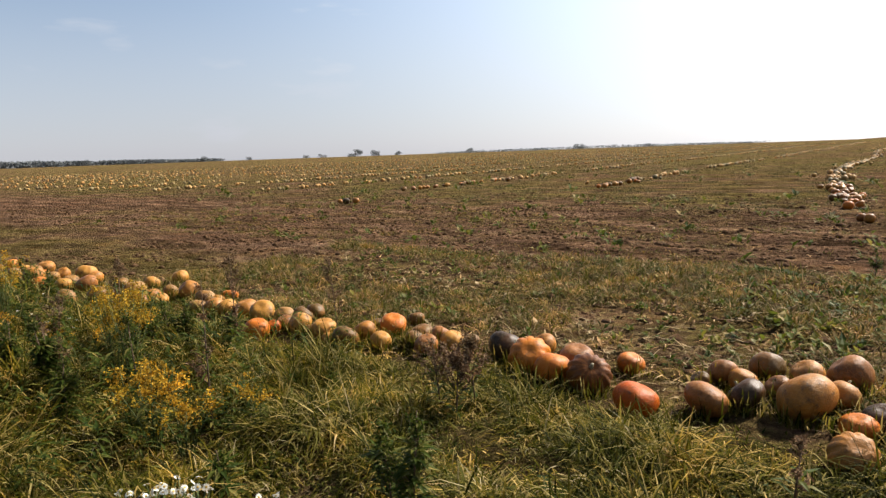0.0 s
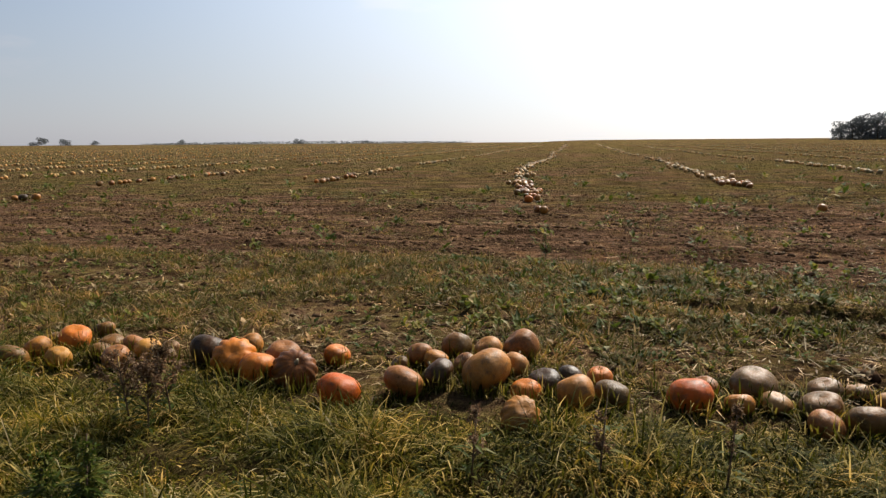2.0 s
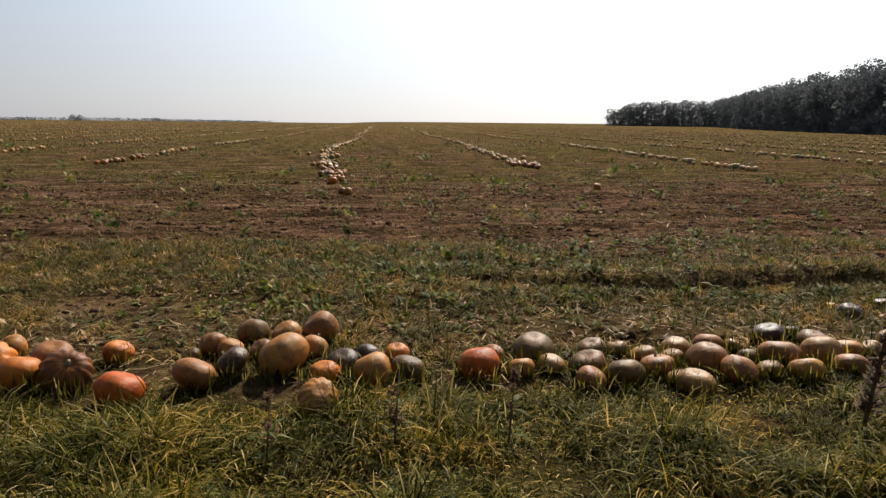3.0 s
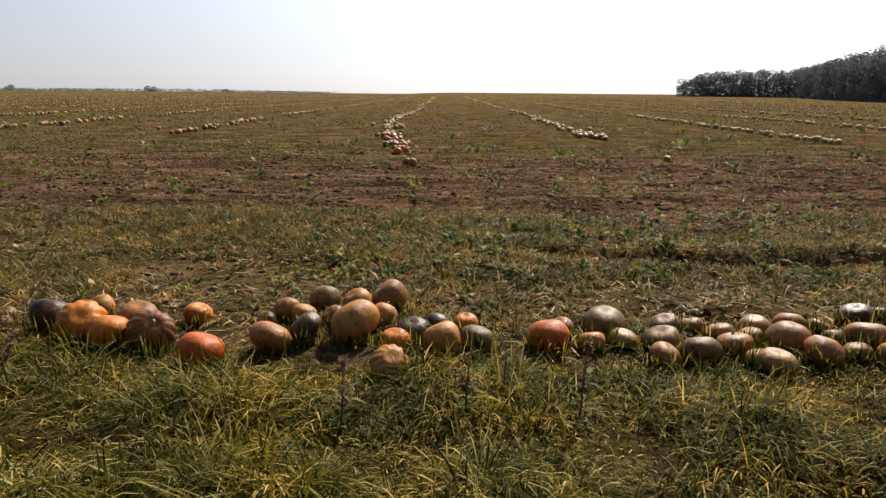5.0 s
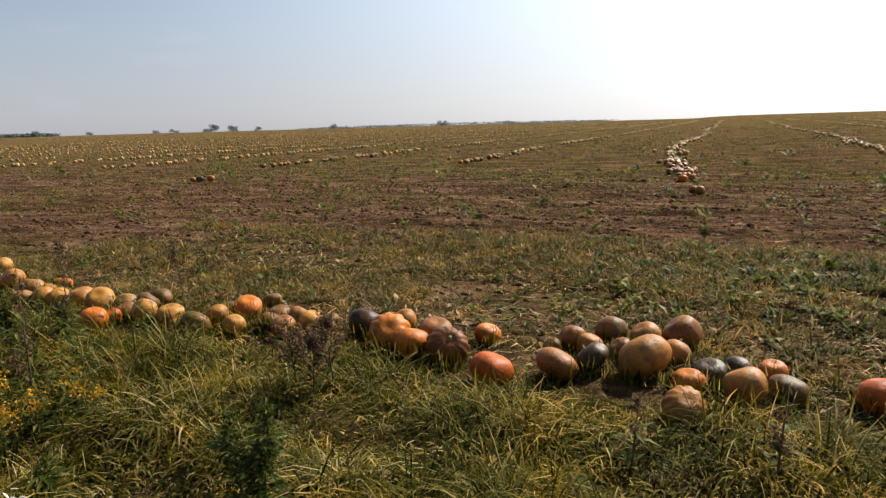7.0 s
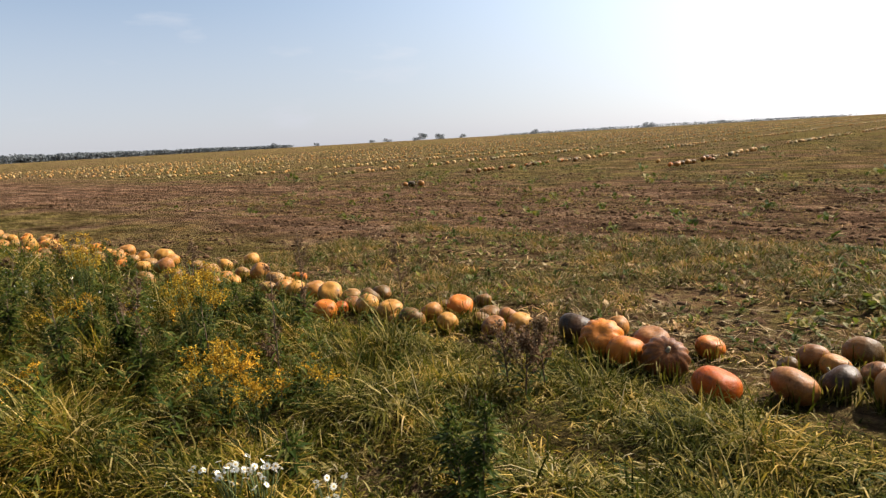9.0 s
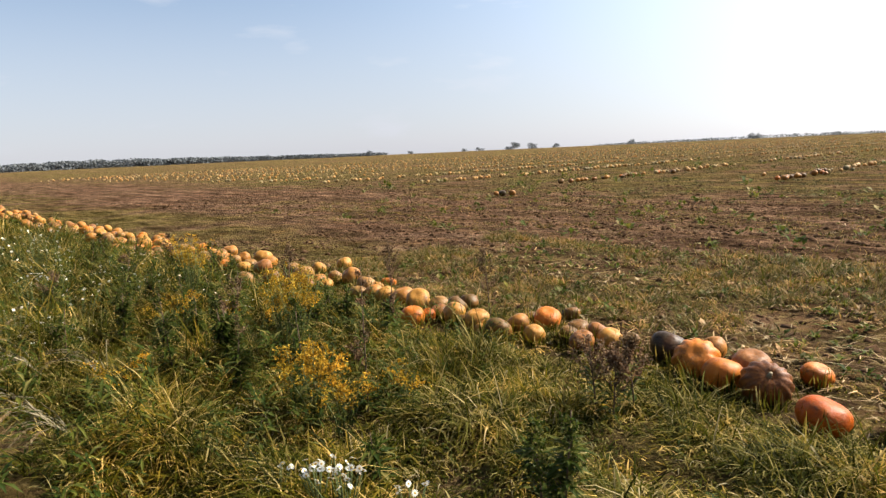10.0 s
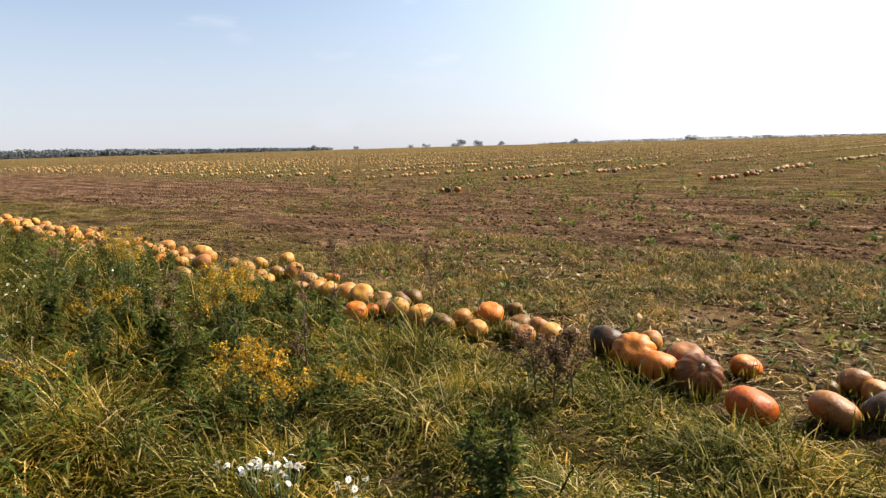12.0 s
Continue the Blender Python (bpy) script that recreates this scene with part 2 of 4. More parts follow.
def pumpkin_material(name, main, other, rib, ribs=10, ribbed=0.5, mottle=0.5, net=0.3, rough=0.46):
    """Skin with blotches, lighter meridian bands, netting and dried mud."""
    m, n, l = mat(name)
    tc = n.new("ShaderNodeTexCoord")
    info = n.new("ShaderNodeObjectInfo")
    off = n.new("ShaderNodeVectorMath")
    off.operation = "ADD"
    l.new(tc.outputs["Object"], off.inputs[0])
    sc = math_node(n, l, "MULTIPLY", info.outputs["Random"], 40.0)
    l.new(sc, off.inputs[1])
    sep = n.new("ShaderNodeSeparateXYZ")
    l.new(tc.outputs["Object"], sep.inputs[0])
    ang = math_node(n, l, "ARCTAN2", sep.outputs[1], sep.outputs[0])
    band = math_node(n, l, "MULTIPLY", math_node(n, l, "ADD", math_node(n, l, "COSINE", math_node(n, l, "MULTIPLY", ang, float(ribs))), 1.0), 0.5)
    blot = nd(n, "ShaderNodeTexNoise", Scale=7.0, Detail=4.0)
    l.new(off.outputs[0], blot.inputs["Vector"])
    fleck = nd(n, "ShaderNodeTexNoise", Scale=55.0, Detail=5.0, Roughness=0.65)
    l.new(off.outputs[0], fleck.inputs["Vector"])
    br = nd(n, "ShaderNodeMapRange", From_Min=0.45, From_Max=0.62)
    l.new(blot.outputs["Fac"], br.inputs["Value"])
    c = mix_col(n, l, math_node(n, l, "MULTIPLY", br.outputs[0], mottle), main, other)
    fr = nd(n, "ShaderNodeMapRange", From_Min=0.5, From_Max=0.75)
    l.new(fleck.outputs["Fac"], fr.inputs["Value"])
    c = mix_col(n, l, math_node(n, l, "MULTIPLY", math_node(n, l, "POWER", band, 3.0), ribbed), c, rib)
    c = mix_col(n, l, math_node(n, l, "MULTIPLY", fr.outputs[0], net), c, (0.30, 0.20, 0.11))
    mud = nd(n, "ShaderNodeTexNoise", Scale=14.0, Detail=6.0, Roughness=0.7)
    l.new(off.outputs[0], mud.inputs["Vector"])
    scar = nd(n, "ShaderNodeTexNoise", Scale=4.2, Detail=5.0, Roughness=0.6)
    l.new(off.outputs[0], scar.inputs["Vector"])
    scr = nd(n, "ShaderNodeMapRange", From_Min=0.54, From_Max=0.64, To_Max=0.55)
    l.new(scar.outputs["Fac"], scr.inputs["Value"])
    c = mix_col(n, l, scr.outputs[0], c, tuple(0.42 * v for v in main))
    crack = n.new("ShaderNodeTexVoronoi")
    crack.feature = "DISTANCE_TO_EDGE"
    crack.inputs["Scale"].default_value = 34.0
    l.new(off.outputs[0], crack.inputs["Vector"])
    crr = nd(n, "ShaderNodeMapRange", From_Min=0.0, From_Max=0.08, To_Min=0.5, To_Max=0.0)
    l.new(crack.outputs["Distance"], crr.inputs["Value"])
    c = mix_col(n, l, math_node(n, l, "MULTIPLY", crr.outputs[0], min(1.0, net * 3.5)), c, tuple(min(0.6, 1.5 * v) for v in main))
    mudr = nd(n, "ShaderNodeMapRange", From_Min=0.54, From_Max=0.68)
    l.new(mud.outputs["Fac"], mudr.inputs["Value"])
    c = mix_col(n, l, math_node(n, l, "MULTIPLY", mudr.outputs[0], 0.72), c, (0.06, 0.037, 0.02))
    finish(m, n, l, c, rough, math_node(n, l, "ADD", fleck.outputs["Fac"], mud.outputs["Fac"]), 0.4, 0.012, 0.17)
    return m


def island_material(name, stops, rough=0.55, bump_scale=30.0):
    m, n, l = mat(name)
    geo = n.new("ShaderNodeNewGeometry")
    r = ramp(n, stops)
    l.new(geo.outputs["Random Per Island"], r.inputs[0])
    tc = n.new("ShaderNodeTexCoord")
    noise_n = nd(n, "ShaderNodeTexNoise", Scale=bump_scale, Detail=4.0)
    l.new(tc.outputs["Object"], noise_n.inputs["Vector"])
    c = mix_col(n, l, math_node(n, l, "MULTIPLY", noise_n.outputs["Fac"], 0.5), r.outputs[0], (0.12, 0.08, 0.05))
    finish(m, n, l, c, rough, noise_n.outputs["Fac"], 0.4, 0.01, 0.1)
    return m


def plain_noise_material(name, a, b, scale=20.0, rough=0.8):
    m, n, l = mat(name)
    tc = n.new("ShaderNodeTexCoord")
    noise_n = nd(n, "ShaderNodeTexNoise", Scale=scale, Detail=6.0, Roughness=0.65)
    l.new(tc.outputs["Object"], noise_n.inputs["Vector"])
    r = ramp(n, [(0.35, a), (0.65, b)])
    l.new(noise_n.outputs["Fac"], r.inputs[0])
    finish(m, n, l, r.outputs[0], rough, noise_n.outputs["Fac"], 0.5, 0.01, 0.03)
    return m


M_GROUND = ground_material()
M_GRASS = leaf_material("verge_grass", [(0.0, (0.014, 0.017, 0.003)), (0.35, (0.044, 0.048, 0.004)), (0.6, (0.100, 0.088, 0.009)), (0.8, (0.197, 0.141, 0.028)), (1.0, (0.440, 0.339, 0.138))], 0.45, 0.6, 0.03)
M_PALE = leaf_material("bleached_grass", [(0.0, (0.085, 0.085, 0.017)), (0.45, (0.162, 0.140, 0.038)), (0.8, (0.272, 0.212, 0.085)), (1.0, (0.442, 0.357, 0.209))], 0.45, 0.6, 0.03)
M_FIELD = leaf_material("field_weeds", [(0.0, (0.036, 0.044, 0.006)), (0.3, (0.076, 0.071, 0.011)), (0.55, (0.122, 0.087, 0.021)), (0.8, (0.179, 0.113, 0.044)), (1.0, (0.301, 0.213, 0.106))], 0.4, 0.8)
M_FAR_WEEDS = leaf_material("far_field_weeds", [(0.0, (0.038, 0.039, 0.014)), (0.4, (0.064, 0.057, 0.023)), (0.7, (0.091, 0.077, 0.034)), (1.0, (0.149, 0.125, 0.059))], 0.3, 0.9)
M_BROAD = leaf_material("broad_leaves", [(0.0, (0.038, 0.056, 0.007)), (0.6, (0.076, 0.093, 0.014)), (0.85, (0.136, 0.128, 0.032)), (1.0, (0.306, 0.264, 0.144))], 0.4, 0.65, 0.08)
M_STRAW = leaf_material("straw_litter", [(0.0, (0.104, 0.065, 0.028)), (0.5, (0.208, 0.137, 0.066)), (1.0, (0.368, 0.274, 0.161))], 0.1, 0.7)
M_GOLD = leaf_material("goldenrod_bloom", [(0.0, (0.255, 0.120, 0.010)), (0.5, (0.425, 0.232, 0.014)), (1.0, (0.510, 0.336, 0.048))], 0.35, 0.8)
M_HERB = leaf_material("herb_leaves", [(0.0, (0.021, 0.036, 0.005)), (0.5, (0.049, 0.069, 0.009)), (0.85, (0.098, 0.102, 0.020)), (1.0, (0.196, 0.167, 0.050))], 0.45)
M_DRY = leaf_material("dry_blooms", [(0.0, (0.075, 0.04, 0.02)), (0.6, (0.15, 0.085, 0.045)), (1.0, (0.28, 0.19, 0.12))], 0.35, 0.9)
M_PETAL = leaf_material("white_petals", [(0.0, (0.62, 0.58, 0.50)), (1.0, (0.82, 0.80, 0.75))], 0.3, 0.7)
M_EYE = plain_noise_material("yellow_flower_centres", (0.35, 0.22, 0.03), (0.5, 0.34, 0.06), 80.0)
M_STALK = plain_noise_material("dry_stalks", (0.06, 0.04, 0.028), (0.13, 0.09, 0.06), 40.0)
M_GREENSTALK = plain_noise_material("green_stalks", (0.05, 0.07, 0.025), (0.10, 0.11, 0.045), 40.0)
M_STEM = plain_noise_material("pumpkin_stems", (0.12, 0.10, 0.06), (0.26, 0.22, 0.14), 60.0)
M_CLOD = plain_noise_material("soil_clods", (0.028, 0.015, 0.007), (0.104, 0.058, 0.030), 9.0, 0.95)
M_BARK = plain_noise_material("bark", (0.05, 0.04, 0.032), (0.11, 0.09, 0.07), 6.0)
M_CROWN = leaf_material("tree_leaves", [(0.0, (0.06, 0.072, 0.06)), (0.6, (0.085, 0.095, 0.08)), (1.0, (0.115, 0.115, 0.095))], 0.25, 0.8)
# far foliage: distance haze is put into the leaf colour as blue-grey
M_HAZY_TREES = leaf_material("hazy_tree_leaves", [(0.0, (0.104, 0.116, 0.12)), (1.0, (0.116, 0.12, 0.12))], 0.3, 1.0, 0.0, 0.0)
M_FIELD_PUMPKINS = island_material("field_pumpkin_skins", [(0.0, (0.389, 0.177, 0.041)), (0.3, (0.475, 0.248, 0.069)), (0.55, (0.518, 0.326, 0.129)), (0.75, (0.374, 0.268, 0.114)), (0.9, (0.159, 0.126, 0.055)), (1.0, (0.462, 0.226, 0.041))], 0.5, 8.0)

ORANGE, TAN, GREYGREEN, DARK, RED, LOBED, BUFF, YELLOW, PALE = range(9)
SKINS = {
    ORANGE: (pumpkin_material("skin_orange", (0.331, 0.085, 0.006), (0.354, 0.116, 0.011), (0.401, 0.150, 0.020), 12, 0.3, 0.6, 0.10), "ripe orange pumpkin lying in the grass"),
    TAN: (pumpkin_material("skin_tan", (0.257, 0.099, 0.014), (0.146, 0.065, 0.014), (0.308, 0.144, 0.032), 10, 0.35, 0.8, 0.22), "dull orange pumpkin with a netted dusty skin"),
    GREYGREEN: (pumpkin_material("skin_grey_green", (0.070, 0.036, 0.006), (0.166, 0.063, 0.009), (0.131, 0.066, 0.011), 12, 0.3, 0.8, 0.2), "grey-green striped pumpkin with faded patches"),
    DARK: (pumpkin_material("skin_dark_green", (0.022, 0.011, 0.002), (0.061, 0.020, 0.003), (0.046, 0.024, 0.006), 10, 0.4, 0.6, 0.08, 0.4), "dark green glossy pumpkin in the heap"),
    RED: (pumpkin_material("skin_red_orange", (0.296, 0.050, 0.000), (0.260, 0.061, 0.000), (0.324, 0.089, 0.000), 10, 0.25, 0.6, 0.1), "round red-orange pumpkin on matted grass"),
    LOBED: (pumpkin_material("skin_orange_lobed", (0.377, 0.112, 0.009), (0.328, 0.109, 0.014), (0.426, 0.159, 0.022), 11, 0.35, 0.5, 0.08), "large orange pumpkin with deep ribs"),
    BUFF: (pumpkin_material("skin_buff", (0.193, 0.070, 0.014), (0.104, 0.040, 0.009), (0.244, 0.106, 0.026), 10, 0.35, 0.8, 0.25), "pinkish buff pumpkin with a netted skin"),
    YELLOW: (pumpkin_material("skin_yellow_orange", (0.299, 0.132, 0.020), (0.262, 0.108, 0.017), (0.336, 0.194, 0.048), 10, 0.35, 0.5, 0.1), "yellow-orange pumpkin lying in the grass"),
    PALE: (pumpkin_material("skin_pale", (0.188, 0.090, 0.021), (0.114, 0.052, 0.013), (0.278, 0.148, 0.041), 12, 0.3, 0.8, 0.3), "pale greyish pumpkin with a scurfy skin"),
}
SKIN_STRIPED = (pumpkin_material("skin_brown_striped", (0.100, 0.031, 0.005), (0.146, 0.045, 0.007), (0.267, 0.088, 0.012), 13, 0.45, 0.6, 0.12), "brown pumpkin with pale stripes in deep ribs")


# ---- mesh helpers ----
def mesh_from(name, verts, faces, material, smooth=True):
    me = bpy.data.meshes.new(name)
    me.from_pydata([tuple(v) for v in verts], [], faces)
    if smooth:
        me.polygons.foreach_set("use_smooth", [True] * len(me.polygons))
    me.materials.append(material)
    me.update()
    return me


def mesh_fast(name, verts, quads, material, smooth=False):
    """verts (n, 3) and quads (m, 4) as arrays."""
    me = bpy.data.meshes.new(name)
    me.vertices.add(len(verts))
    me.vertices.foreach_set("co", np.asarray(verts, np.float32).ravel())
    k = quads.shape[1]
    me.loops.add(quads.size)
    me.loops.foreach_set("vertex_index", quads.ravel().astype(np.int32))
    me.polygons.add(len(quads))
    me.polygons.foreach_set("loop_start", np.arange(0, quads.size, k, dtype=np.int32))
    me.update(calc_edges=True)
    if smooth:
        me.polygons.foreach_set("use_smooth", np.ones(len(quads), bool))
    me.materials.append(material)
    me.validate()
    return me


def part(name, me, parent, label=""):
    ob = new(name, me)
    ob.parent = parent
    return tagged(ob, label=label, kind="stuff" if name in ("foliage", "plume", "petal_ring", "dry_bloom", "seed_spike", "trunk_mass", "crown") else "")


def tube(points, radii, sides=6):
    """Verts and faces of a tapered tube along points."""
    verts, faces = [], []
    pts = [Vector(p) for p in points]
    for i, p in enumerate(pts):
        t = (pts[min(i + 1, len(pts) - 1)] - pts[max(i - 1, 0)]).normalized()
        a = t.orthogonal().normalized()
        b = t.cross(a)
        for s in range(sides):
            w = 2 * math.pi * s / sides
            verts.append(p + radii[i] * (math.cos(w) * a + math.sin(w) * b))
    for i in range(len(pts) - 1):
        for s in range(sides):
            q = (s + 1) % sides
            faces.append((i * sides + s, i * sides + q, (i + 1) * sides + q, (i + 1) * sides + s))
    faces.append(tuple(range(sides))[::-1])
    faces.append(tuple(range((len(pts) - 1) * sides, len(pts) * sides)))
    return verts, faces


class Build:
    """Collects verts and faces of one mesh."""

    def __init__(self):
        self.v, self.f = [], []

    def add(self, verts, faces):
        k = len(self.v)
        self.v.extend(verts)
        self.f.extend(tuple(i + k for i in f) for f in faces)

    def leaf(self, p, way, normal, length, width):
        """A pointed leaf folded a little along its midrib."""
        way, normal = Vector(way).normalized(), Vector(normal)
        side = way.cross(normal)
        side = side.normalized() if side.length > 1e-4 else way.orthogonal().normalized()
        up = side.cross(way)
        p = Vector(p)
        mid = p + way * length * 0.5
        tip = p + way * length - up * length * 0.18
        self.add([p, mid + side * width * 0.5 + up * width * 0.12, tip, mid - side * width * 0.5 + up * width * 0.12, mid], [(0, 1, 4), (1, 2, 4), (2, 3, 4), (3, 0, 4)])

    def mesh(self, name, material, smooth=False):
        return mesh_from(name, self.v, self.f, material, smooth)


# ---- ground ----
def build_ground():
    seg, radii = 400, [0.0]
    r = 0.35
    while r < 3600:
        radii.append(r)
        r *= 1.013 if 3.0 < r < 14.0 else 1.042
    a = np.linspace(0, 2 * math.pi, seg, endpoint=False)
    rr = np.array(radii[1:])
    x, y = np.outer(rr, np.sin(a)).ravel(), np.outer(rr, np.cos(a)).ravel()
    rough = np.array([noise.fractal(Vector((px * 1.9, py * 1.9, 3.0)), 1.0, 2.1, 4) if px * px + py * py < 2500 else 0.0 for px, py in zip(x, y)])
    d = NX * x + NY * y
    amp = np.where((d > 5) & (d < 22), 0.028, 0.015)
    verts = np.column_stack([x, y, gz(x, y) + amp * rough])
    i = np.arange(len(rr) - 1)[:, None] * seg
    s = np.arange(seg)[None, :]
    q = (s + 1) % seg
    quads = np.stack([i + s, i + seg + s, i + seg + q, i + q], -1).reshape(-1, 4)
    # centre cap
    verts = np.vstack([verts, [[0, 0, float(gz(0, 0))]]])
    me = mesh_fast("ground", verts, quads[:, ::-1].copy(), M_GROUND, True)
    bm = bmesh.new()
    bm.from_mesh(me)
    bm.verts.ensure_lookup_table()
    for k in range(seg):
        f = bm.faces.new((bm.verts[len(verts) - 1], bm.verts[(k + 1) % seg], bm.verts[k]))
        f.smooth = True
    bmesh.ops.recalc_face_normals(bm, faces=bm.faces)
    bm.to_mesh(me)
    bm.free()
    tagged(new("ground", me), "harvested field of brown soil, weeds and straw", "ground", kind="structure")


build_ground()


# ---- pumpkins ----
def pumpkin_verts(r, squash, lobes, depth, cols, rows, seed):
    """Ribbed body round its own z axis, dimpled at both poles."""
    rnd = random.Random(seed)
    ph, wob, tall = rnd.uniform(0, 6), rnd.uniform(0.03, 0.09), rnd.uniform(-0.14, 0.14)
    shear = rnd.uniform(-0.12, 0.12)
    o = Vector((seed * 1.7, seed * 0.9, 0.0))
    verts = []
    for i in range(rows + 1):
        th = math.pi * i / rows
        for j in range(cols):
            w = 2 * math.pi * j / cols
            ridge = abs(math.cos(lobes * w * 0.5 + ph)) ** 0.6
            k = 1 - depth * (1 - ridge) * math.sin(th) ** 0.7
            k *= 1 + wob * math.sin(w + ph) + 0.6 * wob * math.sin(2 * w + 2 * ph)
            k *= 1 + 0.07 * noise.noise(o + Vector((math.cos(w) * math.sin(th), math.sin(w) * math.sin(th), math.cos(th))) * 1.3)
            rad = r * k * math.sin(th) ** 0.88 if 0 < i < rows else 0.0
            dip = 0.15 * math.exp(-(math.sin(th) / 0.28) ** 2)
            z = r * squash * (math.cos(th) * (1 - dip) + tall * math.sin(th) ** 2)
            verts.append((rad * math.cos(w) + shear * z, rad * math.sin(w), z))
    faces = [(i * cols + j, (i + 1) * cols + j, (i + 1) * cols + (j + 1) % cols, i * cols + (j + 1) % cols) for i in range(rows) for j in range(cols)]
    return verts, faces


def pumpkin(u_x, y, r, skin, seed, group, fine=True, striped=False, tilt=None, sink=0.12):
    """One pumpkin with its stem, resting on the ground at (u_x, y)."""
    rnd = random.Random(seed)
    lobed = skin in (LOBED,) or striped or tilt is not None
    material, label = SKIN_STRIPED if striped else SKINS[skin]
    squash = rnd.uniform(0.72, 0.9) * (0.88 if sink > 0.18 else 1.0) if not striped else 0.74
    lobes = rnd.choice((9, 10, 11, 12)) if not striped else 13
    depth = 0.2 if striped else 0.16 if lobed else rnd.uniform(0.02, 0.065)
    cols, rows = (52, 24) if fine and lobed else (36, 20) if fine else (18, 10)
    v, f = pumpkin_verts(r, squash, lobes, depth, cols, rows, seed)
    lean = rnd.uniform(8, 80 if sink < 0.1 else 46 if sink < 0.2 else 30) if tilt is None else tilt
    turn = rnd.uniform(0, 360)
    if striped or tilt is not None:
        turn = -12
    m3 = Euler((radians(lean), 0, radians(turn))).to_matrix()
    low = min((m3 @ Vector(p)).z for p in v)
    ob = new("pumpkin", mesh_from("pumpkin", v, f, material))
    ob.matrix_world = Matrix.Translation((u_x, y, float(gz(u_x, y)) - low - sink * r)) @ m3.to_4x4()
    tagged(ob, label, "pumpkin", group)
    if fine and (striped or rnd.random() < 0.05):
        top = r * squash * 0.80
        bend = rnd.uniform(-0.3, 0.3)
        sv, sf = tube([(0, 0, top - 0.02 * r), (0.03 * r, 0, top + 0.10 * r), (bend * 0.3 * r, 0.05 * r, top + 0.28 * r)], [0.13 * r, 0.08 * r, 0.07 * r], 7)
        part("stem", mesh_from("stem", sv, sf, M_STEM), ob, "dry grey-brown stem stub")
    return ob


HEAP_MIDDLE = [
    (0.50, 5.40, 0.151, 3), (0.65, 5.06, 0.169, 5), (0.84, 5.49, 0.106, 1), (0.80, 4.82, 0.138, 0), (1.02, 5.01, 0.142, 6),
    (1.04, 4.61, 0.164, 15), (1.43, 4.97, 0.108, 0), (1.23, 4.12, 0.157, 4), (0.18, 5.56, 0.088, 2)]
HEAP_BIG = [
    (2.01, 4.63, 0.109, 6), (2.08, 4.47, 0.099, 1), (1.82, 4.56, 0.076, 2), (1.69, 4.12, 0.143, 6), (1.96, 4.15, 0.128, 3),
    (2.36, 4.68, 0.128, 2), (2.54, 4.47, 0.117, 1), (2.26, 3.98, 0.185, 1), (2.56, 4.10, 0.111, 1), (2.78, 4.37, 0.146, 6),
    (2.26, 4.32, 0.094, 6), (2.40, 3.69, 0.109, 0), (2.16, 3.34, 0.131, 16)]
HEAP_DARK = [
    (2.59, 3.73, 0.124, 3), (2.78, 3.71, 0.102, 3), (2.64, 3.45, 0.135, 1), (3.01, 3.67, 0.096, 0), (2.91, 3.39, 0.122, 2)]
HEAP_RIGHT = [
    (3.33, 3.14, 0.151, 4), (3.55, 3.22, 0.108, 6), (3.58, 2.94, 0.100, 1), (3.89, 3.12, 0.165, 2), (3.80, 2.86, 0.097, 8),
    (4.23, 2.83, 0.114, 2), (3.96, 2.65, 0.132, 2), (3.78, 2.49, 0.112, 6), (4.01, 2.37, 0.136, 2), (4.33, 2.33, 0.126, 6),
    (4.45, 2.75, 0.085, 8), (4.46, 2.53, 0.104, 8), (4.72, 2.41, 0.116, 8), (4.54, 2.34, 0.093, 8), (4.99, 2.30, 0.113, 6),
    (4.67, 2.12, 0.147, 6), (5.10, 2.14, 0.082, 6), (4.24, 1.97, 0.125, 8), (4.29, 2.14, 0.081, 8)]
HEAP_RIGHT_END = [
    (5.49, 2.06, 0.137, 3), (5.79, 2.01, 0.090, 3), (5.68, 1.79, 0.131, 2), (5.43, 1.66, 0.141, 8), (5.11, 1.82, 0.145, 6),
    (4.64, 1.88, 0.126, 6), (4.95, 1.97, 0.085, 2), (4.88, 1.78, 0.096, 8), (4.99, 1.57, 0.123, 7), (6.94, 1.96, 0.121, 3),
    (7.12, 2.18, 0.076, 1), (5.63, 1.55, 0.117, 1), (5.82, 1.45, 0.099, 8), (5.35, 1.42, 0.123, 6), (6.24, 1.43, 0.109, 8),
    (6.45, 1.34, 0.118, 8), (5.61, 1.17, 0.126, 7), (7.64, 1.91, 0.104, 3), (6.08, 1.13, 0.118, 2), (5.83, 1.01, 0.113, 6)]
